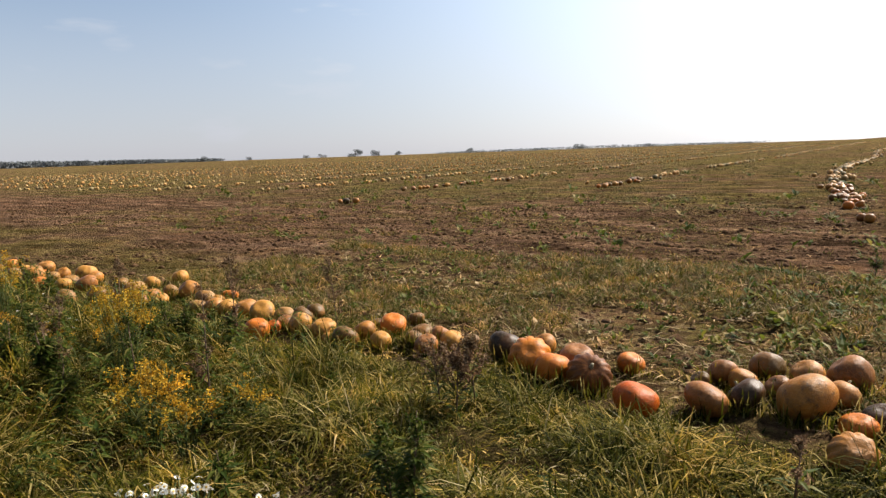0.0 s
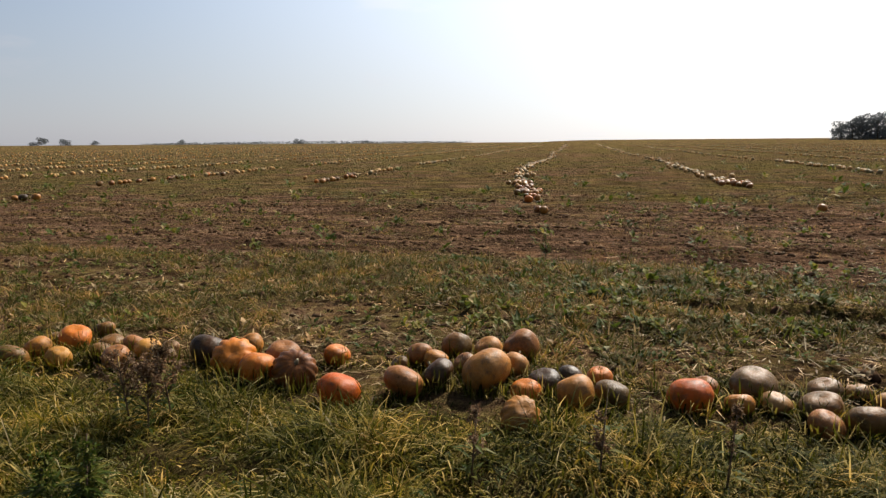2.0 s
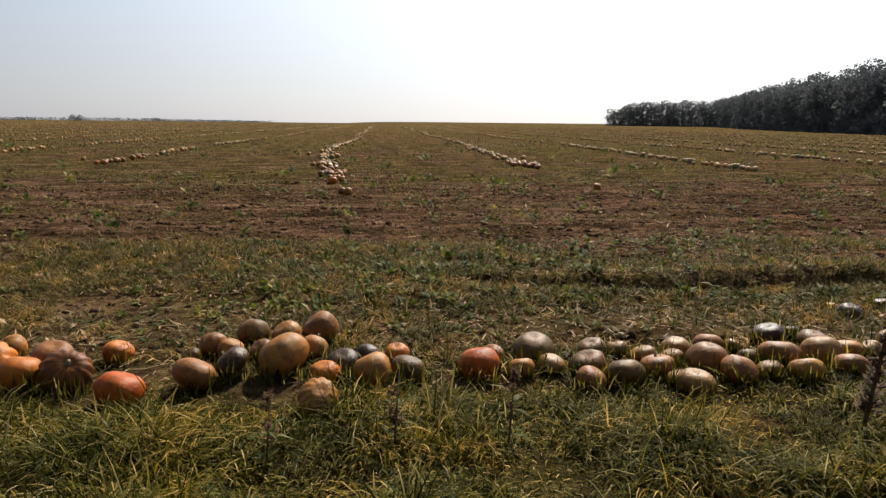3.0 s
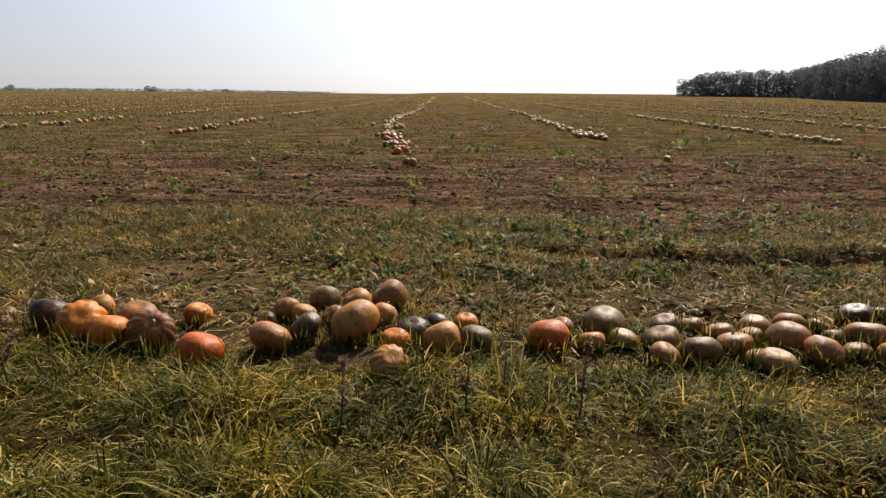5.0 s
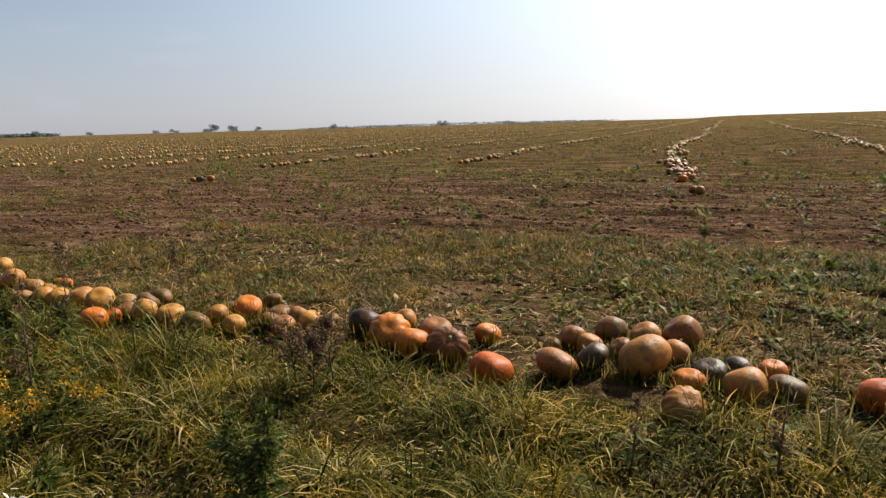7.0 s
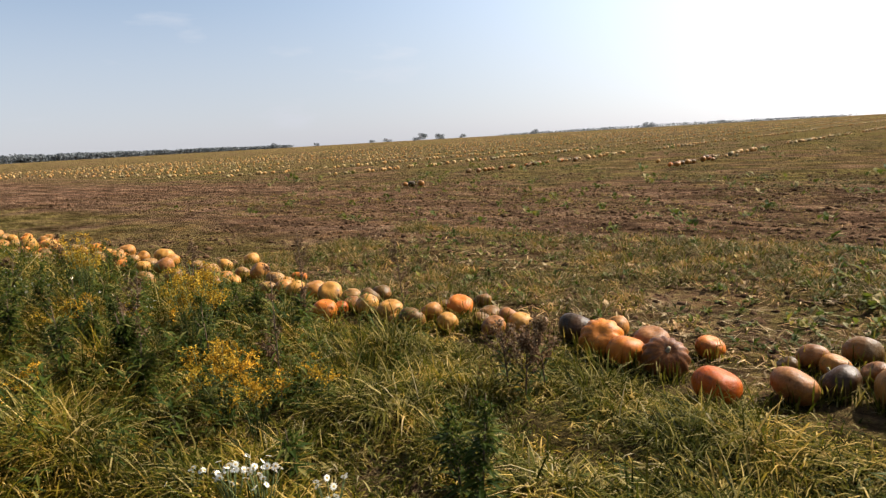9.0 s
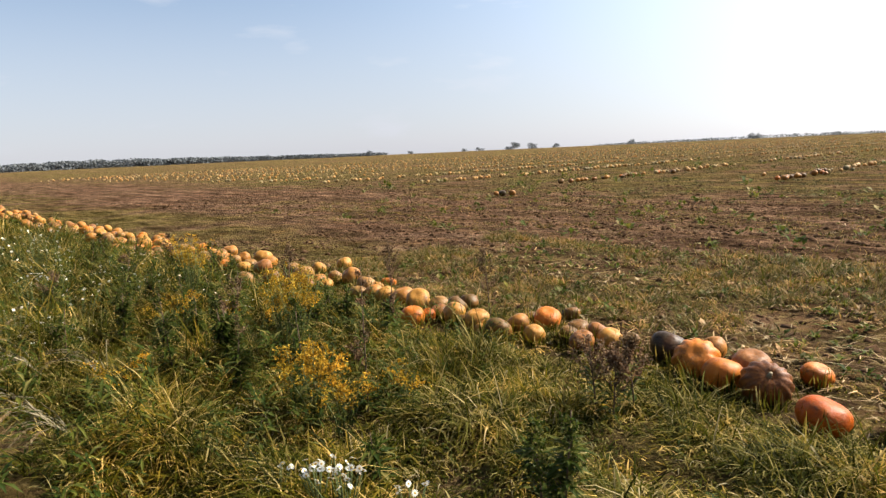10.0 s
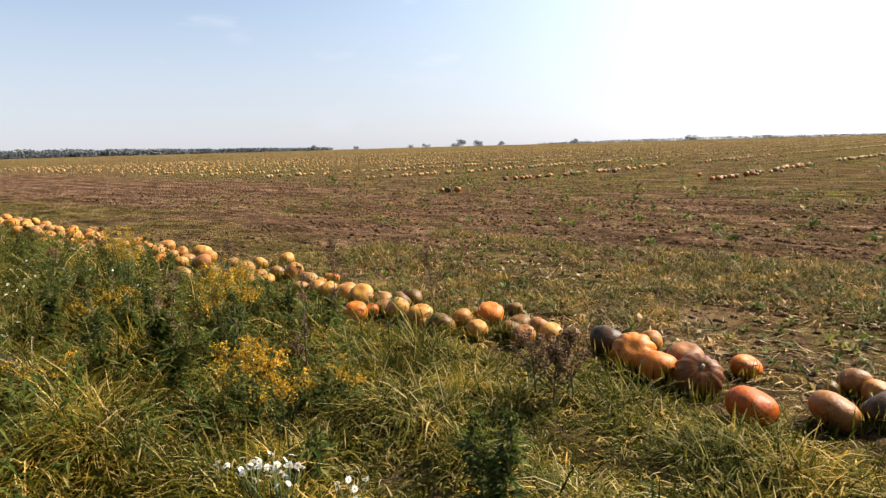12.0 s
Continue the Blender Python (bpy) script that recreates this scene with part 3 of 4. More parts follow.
HEAP_LEFT = [
    (0.22, 5.74, 0.084, 2), (0.06, 5.68, 0.112, 7), (-0.22, 5.96, 0.111, 2), (-0.29, 5.82, 0.089, 2), (-0.30, 6.49, 0.088, 2),
    (-0.51, 6.20, 0.130, 0), (-0.68, 6.35, 0.079, 2), (-0.58, 5.77, 0.097, 7), (-0.76, 6.05, 0.111, 1), (-0.91, 5.87, 0.126, 2),
    (-0.17, 5.57, 0.109, 6), (-0.04, 5.83, 0.099, 6), (-1.15, 6.11, 0.125, 7), (-1.29, 6.22, 0.091, 2), (-1.43, 6.34, 0.123, 7),
    (-1.62, 6.52, 0.095, 6), (-1.70, 6.77, 0.109, 8), (-1.46, 6.64, 0.119, 2), (-1.38, 6.81, 0.111, 2), (-1.95, 6.88, 0.144, 7),
    (-2.21, 7.20, 0.138, 1), (-1.84, 6.29, 0.127, 0), (-1.72, 6.42, 0.083, 4), (-2.70, 8.18, 0.104, 0), (-2.47, 7.31, 0.116, 7),
    (-2.79, 8.00, 0.082, 7), (-1.08, 5.95, 0.074, 7)]
HEAP_FAR_LEFT = [
    (-3.82, 9.44, 0.121, 7), (-3.30, 8.40, 0.138, 1), (-2.96, 8.01, 0.124, 8), (-2.65, 7.45, 0.122, 1), (-2.84, 7.48, 0.122, 8),
    (-3.59, 8.55, 0.102, 8), (-4.11, 8.62, 0.160, 8), (-4.04, 9.05, 0.117, 7), (-3.73, 8.26, 0.114, 1), (-4.54, 9.15, 0.111, 8),
    (-5.47, 10.00, 0.160, 7), (-4.94, 9.01, 0.144, 6), (-5.40, 9.43, 0.116, 8), (-6.55, 10.79, 0.134, 1), (-5.66, 9.15, 0.122, 0),
    (-6.55, 10.48, 0.110, 8), (-5.82, 9.71, 0.111, 8), (-6.74, 10.54, 0.101, 7), (-8.30, 11.40, 0.133, 7), (-8.30, 11.06, 0.130, 0),
    (-9.52, 12.28, 0.157, 7), (-10.21, 12.38, 0.160, 1), (-8.13, 10.62, 0.115, 1), (-9.82, 12.33, 0.122, 8), (-9.10, 11.30, 0.101, 8)]

placed = []
seed_count = 100
HEAPS = (HEAP_MIDDLE, HEAP_BIG, HEAP_DARK, HEAP_RIGHT, HEAP_RIGHT_END, HEAP_LEFT, HEAP_FAR_LEFT)
for heap in HEAPS:
    deep = 0.24 if heap in (HEAP_RIGHT, HEAP_RIGHT_END) else 0.14
    for px, py, pr, kind in heap:
        seed_count += 1
        if kind == 15:
            pumpkin(px, py, pr, LOBED, seed_count, "pumpkins of the windrow", striped=True, tilt=50)
        elif kind == 16:
            pumpkin(px, py, pr, TAN, seed_count, "pumpkins of the windrow", tilt=40, sink=0.2)
        elif kind == LOBED:
            pumpkin(px, py, pr, LOBED, seed_count, "pumpkins of the windrow", tilt=48)
        else:
            pumpkin(px, py, pr, kind, seed_count, "pumpkins of the windrow", sink=deep)
        placed.append((px, py, pr))

# the windrow goes on to both sides
rnd_row = random.Random(7)


def free(px, py, pr, k=0.92):
    return all((px - qx) ** 2 + (py - qy) ** 2 > (k * (pr + qr)) ** 2 for qx, qy, qr in placed)


MIXED = (TAN, TAN, TAN, YELLOW, BUFF, BUFF, BUFF, GREYGREEN, LOBED, PALE, PALE, PALE, PALE)
for lo, hi, count in ((-12.5, -7.3, 16), (-21, -12.5, 40), (-36, -21, 60), (4.6, 9.0, 26)):
    made, tries = 0, 0
    while made < count and tries < count * 30:
        tries += 1
        uu = rnd_row.uniform(lo, hi)
        px, py = at(uu, 4.5 + rnd_row.gauss(0, 0.26))
        pr = rnd_row.uniform(0.10, 0.16)
        if free(px, py, pr):
            seed_count += 1
            pumpkin(px, py, pr, rnd_row.choice(MIXED if lo < 0 else (PALE, BUFF, TAN, DARK, GREYGREEN)), seed_count, "pumpkins of the windrow", fine=lo > -13)
            placed.append((px, py, pr))
            made += 1

# lone pumpkins on the headland
for px, py, pr, kind in ((8.95, 13.75, 0.115, TAN), (8.97, 14.05, 0.11, BUFF), (15.38, 11.11, 0.115, TAN), (-3.5, 24.4, 0.14, DARK), (-3.2, 24.7, 0.14, TAN), (-3.8, 24.9, 0.12, TAN)):
    seed_count += 1
    pumpkin(px, py, pr, kind, seed_count, "lone pumpkins on the headland", fine=False)

# rows of pumpkins across the field: the first of the nearest rows one by one, the rest joined
ROW_GAP, ROW_FIRST = 8.75, -2.4


def row_spots(k, rnd):
    """Places along one row: (x, y, radius)."""
    start = 24.0 + rnd.uniform(-1.0, 3.5) - (3.0 if k < -3 else 0.0)
    if k == 0:
        start = 19.5
    spots, d = [], start
    while d < 260:
        u = ROW_FIRST + ROW_GAP * k + (0.012 * d if k > 0 else 0) + 0.35 * math.sin(d * 0.11 + k) + (0.05 * max(0.0, 40 - d) if k == 0 else 0)
        wide = 0.21 if (k == 0 and 21 < d < 40) or (k == 1 and 26 < d < 48) else 0.16
        gap = noise.noise(Vector((d * 0.10, k * 7.3, 0.0)))
        if gap > -0.42:
            for _ in range(3 if wide > 0.2 and d < 30 else 2 if rnd.random() < 0.45 else 1):
                spots.append((*at(u + rnd.gauss(0, wide if rnd.random() > 0.06 else 0.9), d + rnd.uniform(-0.15, 0.15)), rnd.uniform(0.09, 0.145)))
        d += rnd.uniform(0.34, 0.85) * (1.0 if d < 60 else 1.7) * (1.0 if k > -6 else 1.4)
    return spots


for k in range(-13, 10):
    rnd = random.Random(500 + k)
    spots = row_spots(k, rnd)
    singles = {0: 46, 1: 20, -1: 20, -2: 20}.get(k, 0)
    for px, py, pr in spots[:singles]:
        seed_count += 1
        pumpkin(px, py, pr, rnd.choice((TAN, ORANGE, BUFF, PALE, GREYGREEN, YELLOW)), seed_count, "pumpkins of the field rows", fine=False)
    vs, fs = [], []
    base = 0
    for px, py, pr in spots[singles:]:
        far = math.hypot(px, py)
        cols, rows = (10, 6) if far < 60 else (7, 4)
        ph, sq = rnd.uniform(0, 6), rnd.uniform(0.75, 0.95)
        th = np.linspace(0, math.pi, rows + 1)[:, None]
        w = (np.linspace(0, 2 * math.pi, cols, endpoint=False) + ph)[None, :]
        x = pr * np.sin(th) * np.cos(w)
        y = pr * np.sin(th) * np.sin(w)
        z = pr * sq * np.cos(th) + 0 * w
        vs.append(np.column_stack([x.ravel() + px, y.ravel() + py, z.ravel() + float(gz(px, py)) + pr * sq * 0.92]))
        i, j = np.arange(rows)[:, None] * cols, np.arange(cols)[None, :]
        fs.append(np.stack([i + j, i + cols + j, i + cols + (j + 1) % cols, i + (j + 1) % cols], -1).reshape(-1, 4) + base)
        base += (rows + 1) * cols
    me = mesh_fast("pumpkin_row", np.vstack(vs), np.vstack(fs), M_FIELD_PUMPKINS, True)
    tagged(new("pumpkin_row", me), "long row of gathered pumpkins across the field", "pumpkins", "rows of pumpkins", "stuff")


# ---- grass ----
def blades(name, pos, height, width, lean, turn, material, label, category="grass", curl=1.0):
    """Many grass blades as one mesh: arrays of places, heights, widths, leaning angles and headings."""
    n = len(pos)
    t = np.array([0.0, 0.35, 0.7, 1.0])
    bend = lean[:, None] * (0.35 + curl * t[None, :] ** 1.2)
    step = np.diff(t, prepend=0.0)[None, :] * height[:, None]
    out = np.cumsum(np.sin(bend) * step, 1)
    up = np.cumsum(np.cos(bend) * step, 1)
    cx = pos[:, 0:1] + np.cos(turn)[:, None] * out
    cy = pos[:, 1:2] + np.sin(turn)[:, None] * out
    cz = np.maximum(pos[:, 2:3] + up, pos[:, 2:3] + 0.004)
    wv = width[:, None] * np.array([0.8, 1.0, 0.7, 0.12])[None, :] * 0.5
    twist = turn + math.pi / 2 + np.random.uniform(-0.7, 0.7, n)
    sx, sy = np.cos(twist)[:, None] * wv, np.sin(twist)[:, None] * wv
    left = np.stack([cx - sx, cy - sy, cz], -1)
    right = np.stack([cx + sx, cy + sy, cz], -1)
    verts = np.stack([left, right], 2).reshape(-1, 3)
    b = (np.arange(n) * 8)[:, None]
    quads = np.stack([np.stack([b[:, 0] + 2 * i, b[:, 0] + 2 * i + 1, b[:, 0] + 2 * i + 3, b[:, 0] + 2 * i + 2], -1) for i in range(3)], 1).reshape(-1, 4)
    return tagged(new(name, mesh_fast(name, verts, quads, material)), label, category, kind="stuff")


PUMP = np.array(placed)


def clear_of_pumpkins(x, y, k=0.85):
    keep = np.ones(len(x), bool)
    for px, py, pr in PUMP:
        keep &= (x - px) ** 2 + (y - py) ** 2 > (k * pr) ** 2
    return keep


def tufts(u0, u1, d0, d1, per_m2, blades_each, spread, seed):
    """Places of blades gathered in tufts, with each blade's offset from its tuft."""
    g = np.random.default_rng(seed)
    n = int((u1 - u0) * (d1 - d0) * per_m2)
    u, d = g.uniform(u0, u1, n), g.uniform(d0, d1, n)
    size = g.uniform(0.5, 1.4, n)
    lay = g.normal(0, 0.7, n)
    k = np.repeat(np.arange(n), blades_each)
    off = g.normal(0, spread, (len(k), 2)) * size[k][:, None]
    uu, dd = u[k] + off[:, 0], d[k] + off[:, 1]
    x, y = UX * uu + NX * dd, UY * uu + NY * dd
    ow = np.arctan2(UY * off[:, 0] + NY * off[:, 1], UX * off[:, 0] + NX * off[:, 1])
    return x, y, dd, uu, size[k], ow, lay[k], g


def verge(name, u0, u1, d0, d1, per_m2, each, width, tall, seed, label, material=M_GRASS):
    """Tussocks of drooping blades: tall in the middle, thin between, short and trampled close to the pumpkins."""
    x, y, d, u, size, ow, lay, g = tufts(u0, u1, d0, d1, per_m2, each, 0.055, seed)
    clump = 0.72 + 0.62 * np.sin(3.3 * x + 1.2 * np.sin(2.1 * y)) * np.sin(2.9 * y + 0.9 * np.sin(1.7 * x)) + 0.22 * np.sin(7.1 * x + 2.0 * y) * np.sin(6.3 * y - 1.5 * x)
    edge = 4.32 + 0.22 * np.sin(1.7 * u) + 0.12 * np.sin(4.3 * u + 1)
    fade = np.clip((edge - d) / 0.4, 0.0, 1.0)
    r = np.hypot(x, y)
    h = tall * size * (1 + 0.7 / (1 + np.exp(2.5 * (u + 4.0)))) * np.clip(clump, 0.35, 1.3) * (0.5 + 0.5 * fade) * g.uniform(0.45, 1.35, len(x))
    keep = clear_of_pumpkins(x, y) & (r > 1.1) & (g.random(len(x)) < (0.5 + 0.5 * fade) * np.clip(0.45 + clump, 0.6, 1.0) * np.where(r < 2.4, 0.4, 1.0))
    x, y, h, ow, lay, d = x[keep], y[keep], h[keep], ow[keep], lay[keep], d[keep]
    lean = np.clip(g.normal(1.08, 0.34, len(x)), 0.2, 1.55)
    turn = np.where(g.random(len(x)) < 0.55, ow + g.normal(0, 0.4, len(x)), math.radians(240) + 1.3 * lay + g.normal(0, 0.6, len(x)))
    blades(name, np.column_stack([x, y, gz(x, y) - 0.01]), h * 1.5, g.uniform(0.45, 1.35, len(x)) * width, lean, turn, material, label, curl=1.7)


verge("verge_grass", -8.0, 7.6, 0.8, 5.0, 118, 38, 0.0088, 0.145, 11, "matted green and yellowing verge grass before the windrow")
verge("pale_grass_tufts", -4.6, 0.6, 1.9, 3.9, 16, 40, 0.0085, 0.16, 17, "bleached grass tufts in the verge", M_PALE)
verge("pale_grass_tufts", 0.6, 8.5, 2.2, 4.5, 9, 34, 0.0085, 0.135, 18, "bleached grass tufts in the verge", M_PALE)
verge("tall_grass_tufts", -8.0, 8.5, 0.4, 3.95, 9, 64, 0.0092, 0.165, 15, "longer drooping tufts in the verge grass")
verge("verge_grass", -22.0, -8.0, -1.0, 4.6, 30, 36, 0.014, 0.19, 12, "tall rough verge grass along the windrow")
verge("verge_grass", -60.0, -22.0, -3.0, 4.4, 5, 16, 0.035, 0.24, 13, "distant rough verge grass along the windrow")


def skirts():
    """Grass blades growing up against the pumpkins."""
    g = np.random.default_rng(77)
    px, py, h, tn = [], [], [], []
    for x, y, r in placed:
        if math.hypot(x, y) > 11:
            continue
        n = int(g.integers(24, 80))
        a = math.atan2(-y, -x) + g.normal(0, 0.75, n)
        k = r * g.uniform(0.82, 1.25, n)
        px.append(x + np.cos(a) * k)
        py.append(y + np.sin(a) * k)
        h.append(g.uniform(0.07, 0.22, n))
        tn.append(a + math.pi * (g.random(n) < 0.35) + g.normal(0, 0.7, n))
    x, y, h, tn = (np.concatenate(v) for v in (px, py, h, tn))
    blades("pumpkin_grass", np.column_stack([x, y, gz(x, y) - 0.01]), h, g.uniform(0.006, 0.013, len(x)), np.clip(g.normal(0.55, 0.35, len(x)), 0.05, 1.4), tn, M_GRASS, "grass blades grown up against the pumpkins")


skirts()


def field_cover(name, u0, u1, d0, d1, per_m2, each, width, tall, spread, seed, label, green=None):
    x, y, d, u, size, ow, lay, g = tufts(u0, u1, d0, d1, per_m2, each, spread, seed)
    patch = np.sin(0.9 * x + 1.1 * np.sin(0.5 * y)) * np.sin(0.8 * y + 0.7 * np.sin(0.7 * x)) + 0.4 * np.sin(2.3 * x + 1.9 * y)
    trench = (np.abs(d - FURROW_D - 0.1 * np.sin(u * 1.1)) < 0.2) & (u > 1.3)
    keep = clear_of_pumpkins(x, y) & (patch + g.normal(0, 0.28, len(x)) > -0.12) & ~trench
    x, y, size, ow = x[keep], y[keep], size[keep], ow[keep]
    h = tall * size * g.uniform(0.4, 1.3, len(x))
    lean = np.clip(g.normal(1.15, 0.32, len(x)), 0.3, 1.6)
    blades(name, np.column_stack([x, y, gz(x, y)]), h, g.uniform(0.6, 1.4, len(x)) * width, lean, ow, M_FIELD if d0 < 15 else M_FAR_WEEDS, label, "weeds")


field_cover("field_weeds", -9.0, 13.0, 4.5, 9.8, 54, 26, 0.012, 0.12, 0.06, 21, "low green weeds and dry grass behind the windrow")
field_cover("field_weeds", -22.0, 26.0, 9.8, 18.0, 8, 24, 0.016, 0.065, 0.08, 22, "sparse weeds on brown tilled soil")
field_cover("field_weeds", -45.0, 50.0, 18.0, 60.0, 2.0, 14, 0.035, 0.085, 0.14, 23, "low weeds between the rows of pumpkins")
field_cover("field_weeds", -120.0, 130.0, 60.0, 130.0, 0.22, 9, 0.10, 0.11, 0.6, 24, "far weeds between the rows of pumpkins")


def litter(name, u0, u1, d0, d1, per_m2, length, width, seed, material, label):
    """Dry stalks lying flat on the soil."""
    g = np.random.default_rng(seed)
    n = int((u1 - u0) * (d1 - d0) * per_m2)
    u, d = g.uniform(u0, u1, n), g.uniform(d0, d1, n)
    x, y = UX * u + NX * d, UY * u + NY * d
    keep = clear_of_pumpkins(x, y, 1.0)
    x, y = x[keep], y[keep]
    n = len(x)
    blades(name, np.column_stack([x, y, gz(x, y) + 0.02]), g.uniform(0.4, 1.4, n) * length, g.uniform(0.6, 1.5, n) * width, np.full(n, 4.0) + g.normal(0, 0.25, n), g.uniform(0, 6.28, n), material, label, "straw", 0.05)


litter("straw_litter", -10.0, 13.0, 4.4, 10.0, 40, 0.15, 0.010, 31, M_STRAW, "dry stalks and straw scattered on the soil")
litter("straw_litter", -7.0, 9.0, 4.2, 6.3, 55, 0.13, 0.009, 33, M_STRAW, "pale dead grass flattened round the heaps")
litter("straw_litter", -25.0, 25.0, 10.0, 24.0, 5, 0.2, 0.014, 32, M_STRAW, "pale dry stalks scattered over tilled soil")


def clods(name, u0, u1, d0, d1, count, small, large, seed, label):
    g = np.random.default_rng(seed)
    shape = np.array([(1, 0, 0), (0, 1, 0), (-1, 0, 0), (0, -1, 0), (0, 0, 1), (0, 0, -1)], float)
    tri = np.array([(0, 1, 4), (1, 2, 4), (2, 3, 4), (3, 0, 4), (1, 0, 5), (2, 1, 5), (3, 2, 5), (0, 3, 5)])
    u, d = g.uniform(u0, u1, count), g.uniform(d0, d1, count)
    x, y = UX * u + NX * d, UY * u + NY * d
    s = small + (large - small) * g.random(count) ** 3
    v = shape[None] * g.uniform(0.6, 1.3, (count, 6, 3)) + g.normal(0, 0.15, (count, 6, 3))
    a = g.uniform(0, 6.28, count)
    vx = (np.cos(a)[:, None] * v[..., 0] - np.sin(a)[:, None] * v[..., 1]) * s[:, None] + x[:, None]
    vy = (np.sin(a)[:, None] * v[..., 0] + np.cos(a)[:, None] * v[..., 1]) * s[:, None] + y[:, None]
    vz = v[..., 2] * s[:, None] * 0.6 + gz(x, y)[:, None]
    verts = np.stack([vx, vy, vz], -1).reshape(-1, 3)
    faces = (tri[None] + (np.arange(count) * 6)[:, None, None]).reshape(-1, 3)
    tagged(new(name, mesh_fast(name, verts, faces, M_CLOD)), label, "soil", kind="stuff")


clods("soil_clods", -14.0, 18.0, 5.0, 18.0, 15000, 0.012, 0.085, 41, "crumbled brown soil clods on the tilled strip")
clods("soil_clods", -34.0, 30.0, 9.0, 24.0, 5000, 0.03, 0.11, 42, "large brown soil clods on the headland")


# ---- broad-leaved weeds ----
def broad_weeds(name, u0, u1, d0, d1, count, size, seed, label, material=M_BROAD):
    rnd = random.Random(seed)
    b = Build()
    for _ in range(count):
        x, y = at(rnd.uniform(u0, u1), rnd.uniform(d0, d1))
        if not free(x, y, 0.05, 1.0) or (abs(NX * x + NY * y - FURROW_D) < 0.25 and UX * x + UY * y > 1.3):
            continue
        z = float(gz(x, y))
        k = size * rnd.uniform(0.5, 1.3)
        for _ in range(rnd.randint(5, 11)):
            a = rnd.uniform(0, 6.28)
            e = rnd.uniform(0.15, 1.1)
            way = (math.cos(a) * math.cos(e), math.sin(a) * math.cos(e), math.sin(e))
            p = (x + rnd.gauss(0, k * 0.3), y + rnd.gauss(0, k * 0.3), z + rnd.uniform(0, k * 0.5))
            b.leaf(p, way, (0, 0, 1), k * rnd.uniform(0.5, 1.1), k * rnd.uniform(0.25, 0.55))
    tagged(new(name, b.mesh(name, material)), label, "weeds", kind="stuff")


broad_weeds("broad_leaved_weeds", -8.0, 11.0, 5.2, 9.6, 950, 0.085, 51, "green broad-leaved weeds on the headland")
broad_weeds("broad_leaved_weeds", -1.5, 5.5, 6.0, 9.4, 260, 0.13, 52, "thick patch of green pumpkin leaves behind the windrow")
broad_weeds("green_tussocks", -30.0, 40.0, 17.0, 55.0, 150, 0.34, 55, "scattered green tussocks between the rows")
broad_weeds("withered_leaves", -6.0, 10.0, 4.9, 9.4, 260, 0.085, 54, "pale withered leaves lying among the weeds", M_STRAW)
broad_weeds("broad_leaved_weeds", -20.0, 24.0, 9.5, 22.0, 420, 0.17, 53, "scattered green weeds on brown soil")


# ---- single plants of the verge ----
def goldenrod(x, y, h, seed, plumes=5):
    rnd = random.Random(seed)
    z = float(gz(x, y))
    root = tagged(new("goldenrod"), "yellow goldenrod in bloom in the tall verge grass", "plant", "goldenrods of the verge")
    root.matrix_world = Matrix.Translation((x, y, z))
    for _ in range(plumes):
        a, s = rnd.uniform(0, 6.28), rnd.uniform(0.03, 0.20)
        top = Vector((math.cos(a) * s * 1.3, math.sin(a) * s * 1.3, h * rnd.uniform(0.78, 1.0)))
        mid = Vector((top.x * 0.4, top.y * 0.4, top.z * 0.5))
        sv, sf = tube([(top.x * 0.1, top.y * 0.1, -0.02), mid, top], [0.005, 0.004, 0.002], 5)
        stalk = part("stalk", mesh_from("stalk", sv, sf, M_GREENSTALK), root, "thin green stalk")
        b = Build()
        for _ in range(26):
            t = rnd.uniform(0.15, 0.8)
            p = mid.lerp(top, (t - 0.5) * 2) if t > 0.5 else mid * (t * 2)
            a2 = rnd.uniform(0, 6.28)
            b.leaf(p, (math.cos(a2), math.sin(a2), rnd.uniform(-0.3, 0.5)), (0, 0, 1), rnd.uniform(0.05, 0.10), 0.014)
        part("foliage", b.mesh("foliage", M_HERB), stalk)
        b = Build()
        for _ in range(7):
            a2 = rnd.uniform(0, 6.28)
            start = mid.lerp(top, rnd.uniform(0.35, 1.0))
            reach = rnd.uniform(0.05, 0.13)
            for i in range(18):
                t = rnd.random()
                p = start + Vector((math.cos(a2) * reach * t, math.sin(a2) * reach * t, 0.08 * t - 0.09 * t * t)) + Vector((rnd.gauss(0, 0.009), rnd.gauss(0, 0.009), rnd.gauss(0, 0.010)))
                w = (rnd.gauss(0, 1), rnd.gauss(0, 1), rnd.gauss(0, 1) + 0.4)
                b.leaf(p, w, (rnd.gauss(0, 1), rnd.gauss(0, 1), 1), rnd.uniform(0.012, 0.024), 0.011)
        part("plume", b.mesh("plume", M_GOLD), stalk, "feathery golden-yellow flower plume")
    return root


def herb_patch(name, u0, u1, d0, d1, count, tall, seed, label):
    """Leafy stems standing close together, too many to count."""
    rnd = random.Random(seed)
    b = Build()
    for _ in range(count):
        x, y = at(rnd.uniform(u0, u1), rnd.uniform(d0, d1))
        if x * x + y * y < 4 or not free(x, y, 0.1, 1.0):
            continue
        z, h = float(gz(x, y)), tall * rnd.uniform(0.5, 1.15)
        lx, ly = rnd.gauss(0, 0.12), rnd.gauss(0, 0.12)
        for _ in range(26):
            t = rnd.random() ** 0.7
            a = rnd.uniform(0, 6.28)
            b.leaf((x + lx * t, y + ly * t, z + h * t), (math.cos(a), math.sin(a), rnd.uniform(-0.4, 0.8)), (0, 0, 1), h * rnd.uniform(0.14, 0.28), h * rnd.uniform(0.025, 0.05))
    tagged(new(name, b.mesh(name, M_HERB)), label, "weeds", kind="stuff")


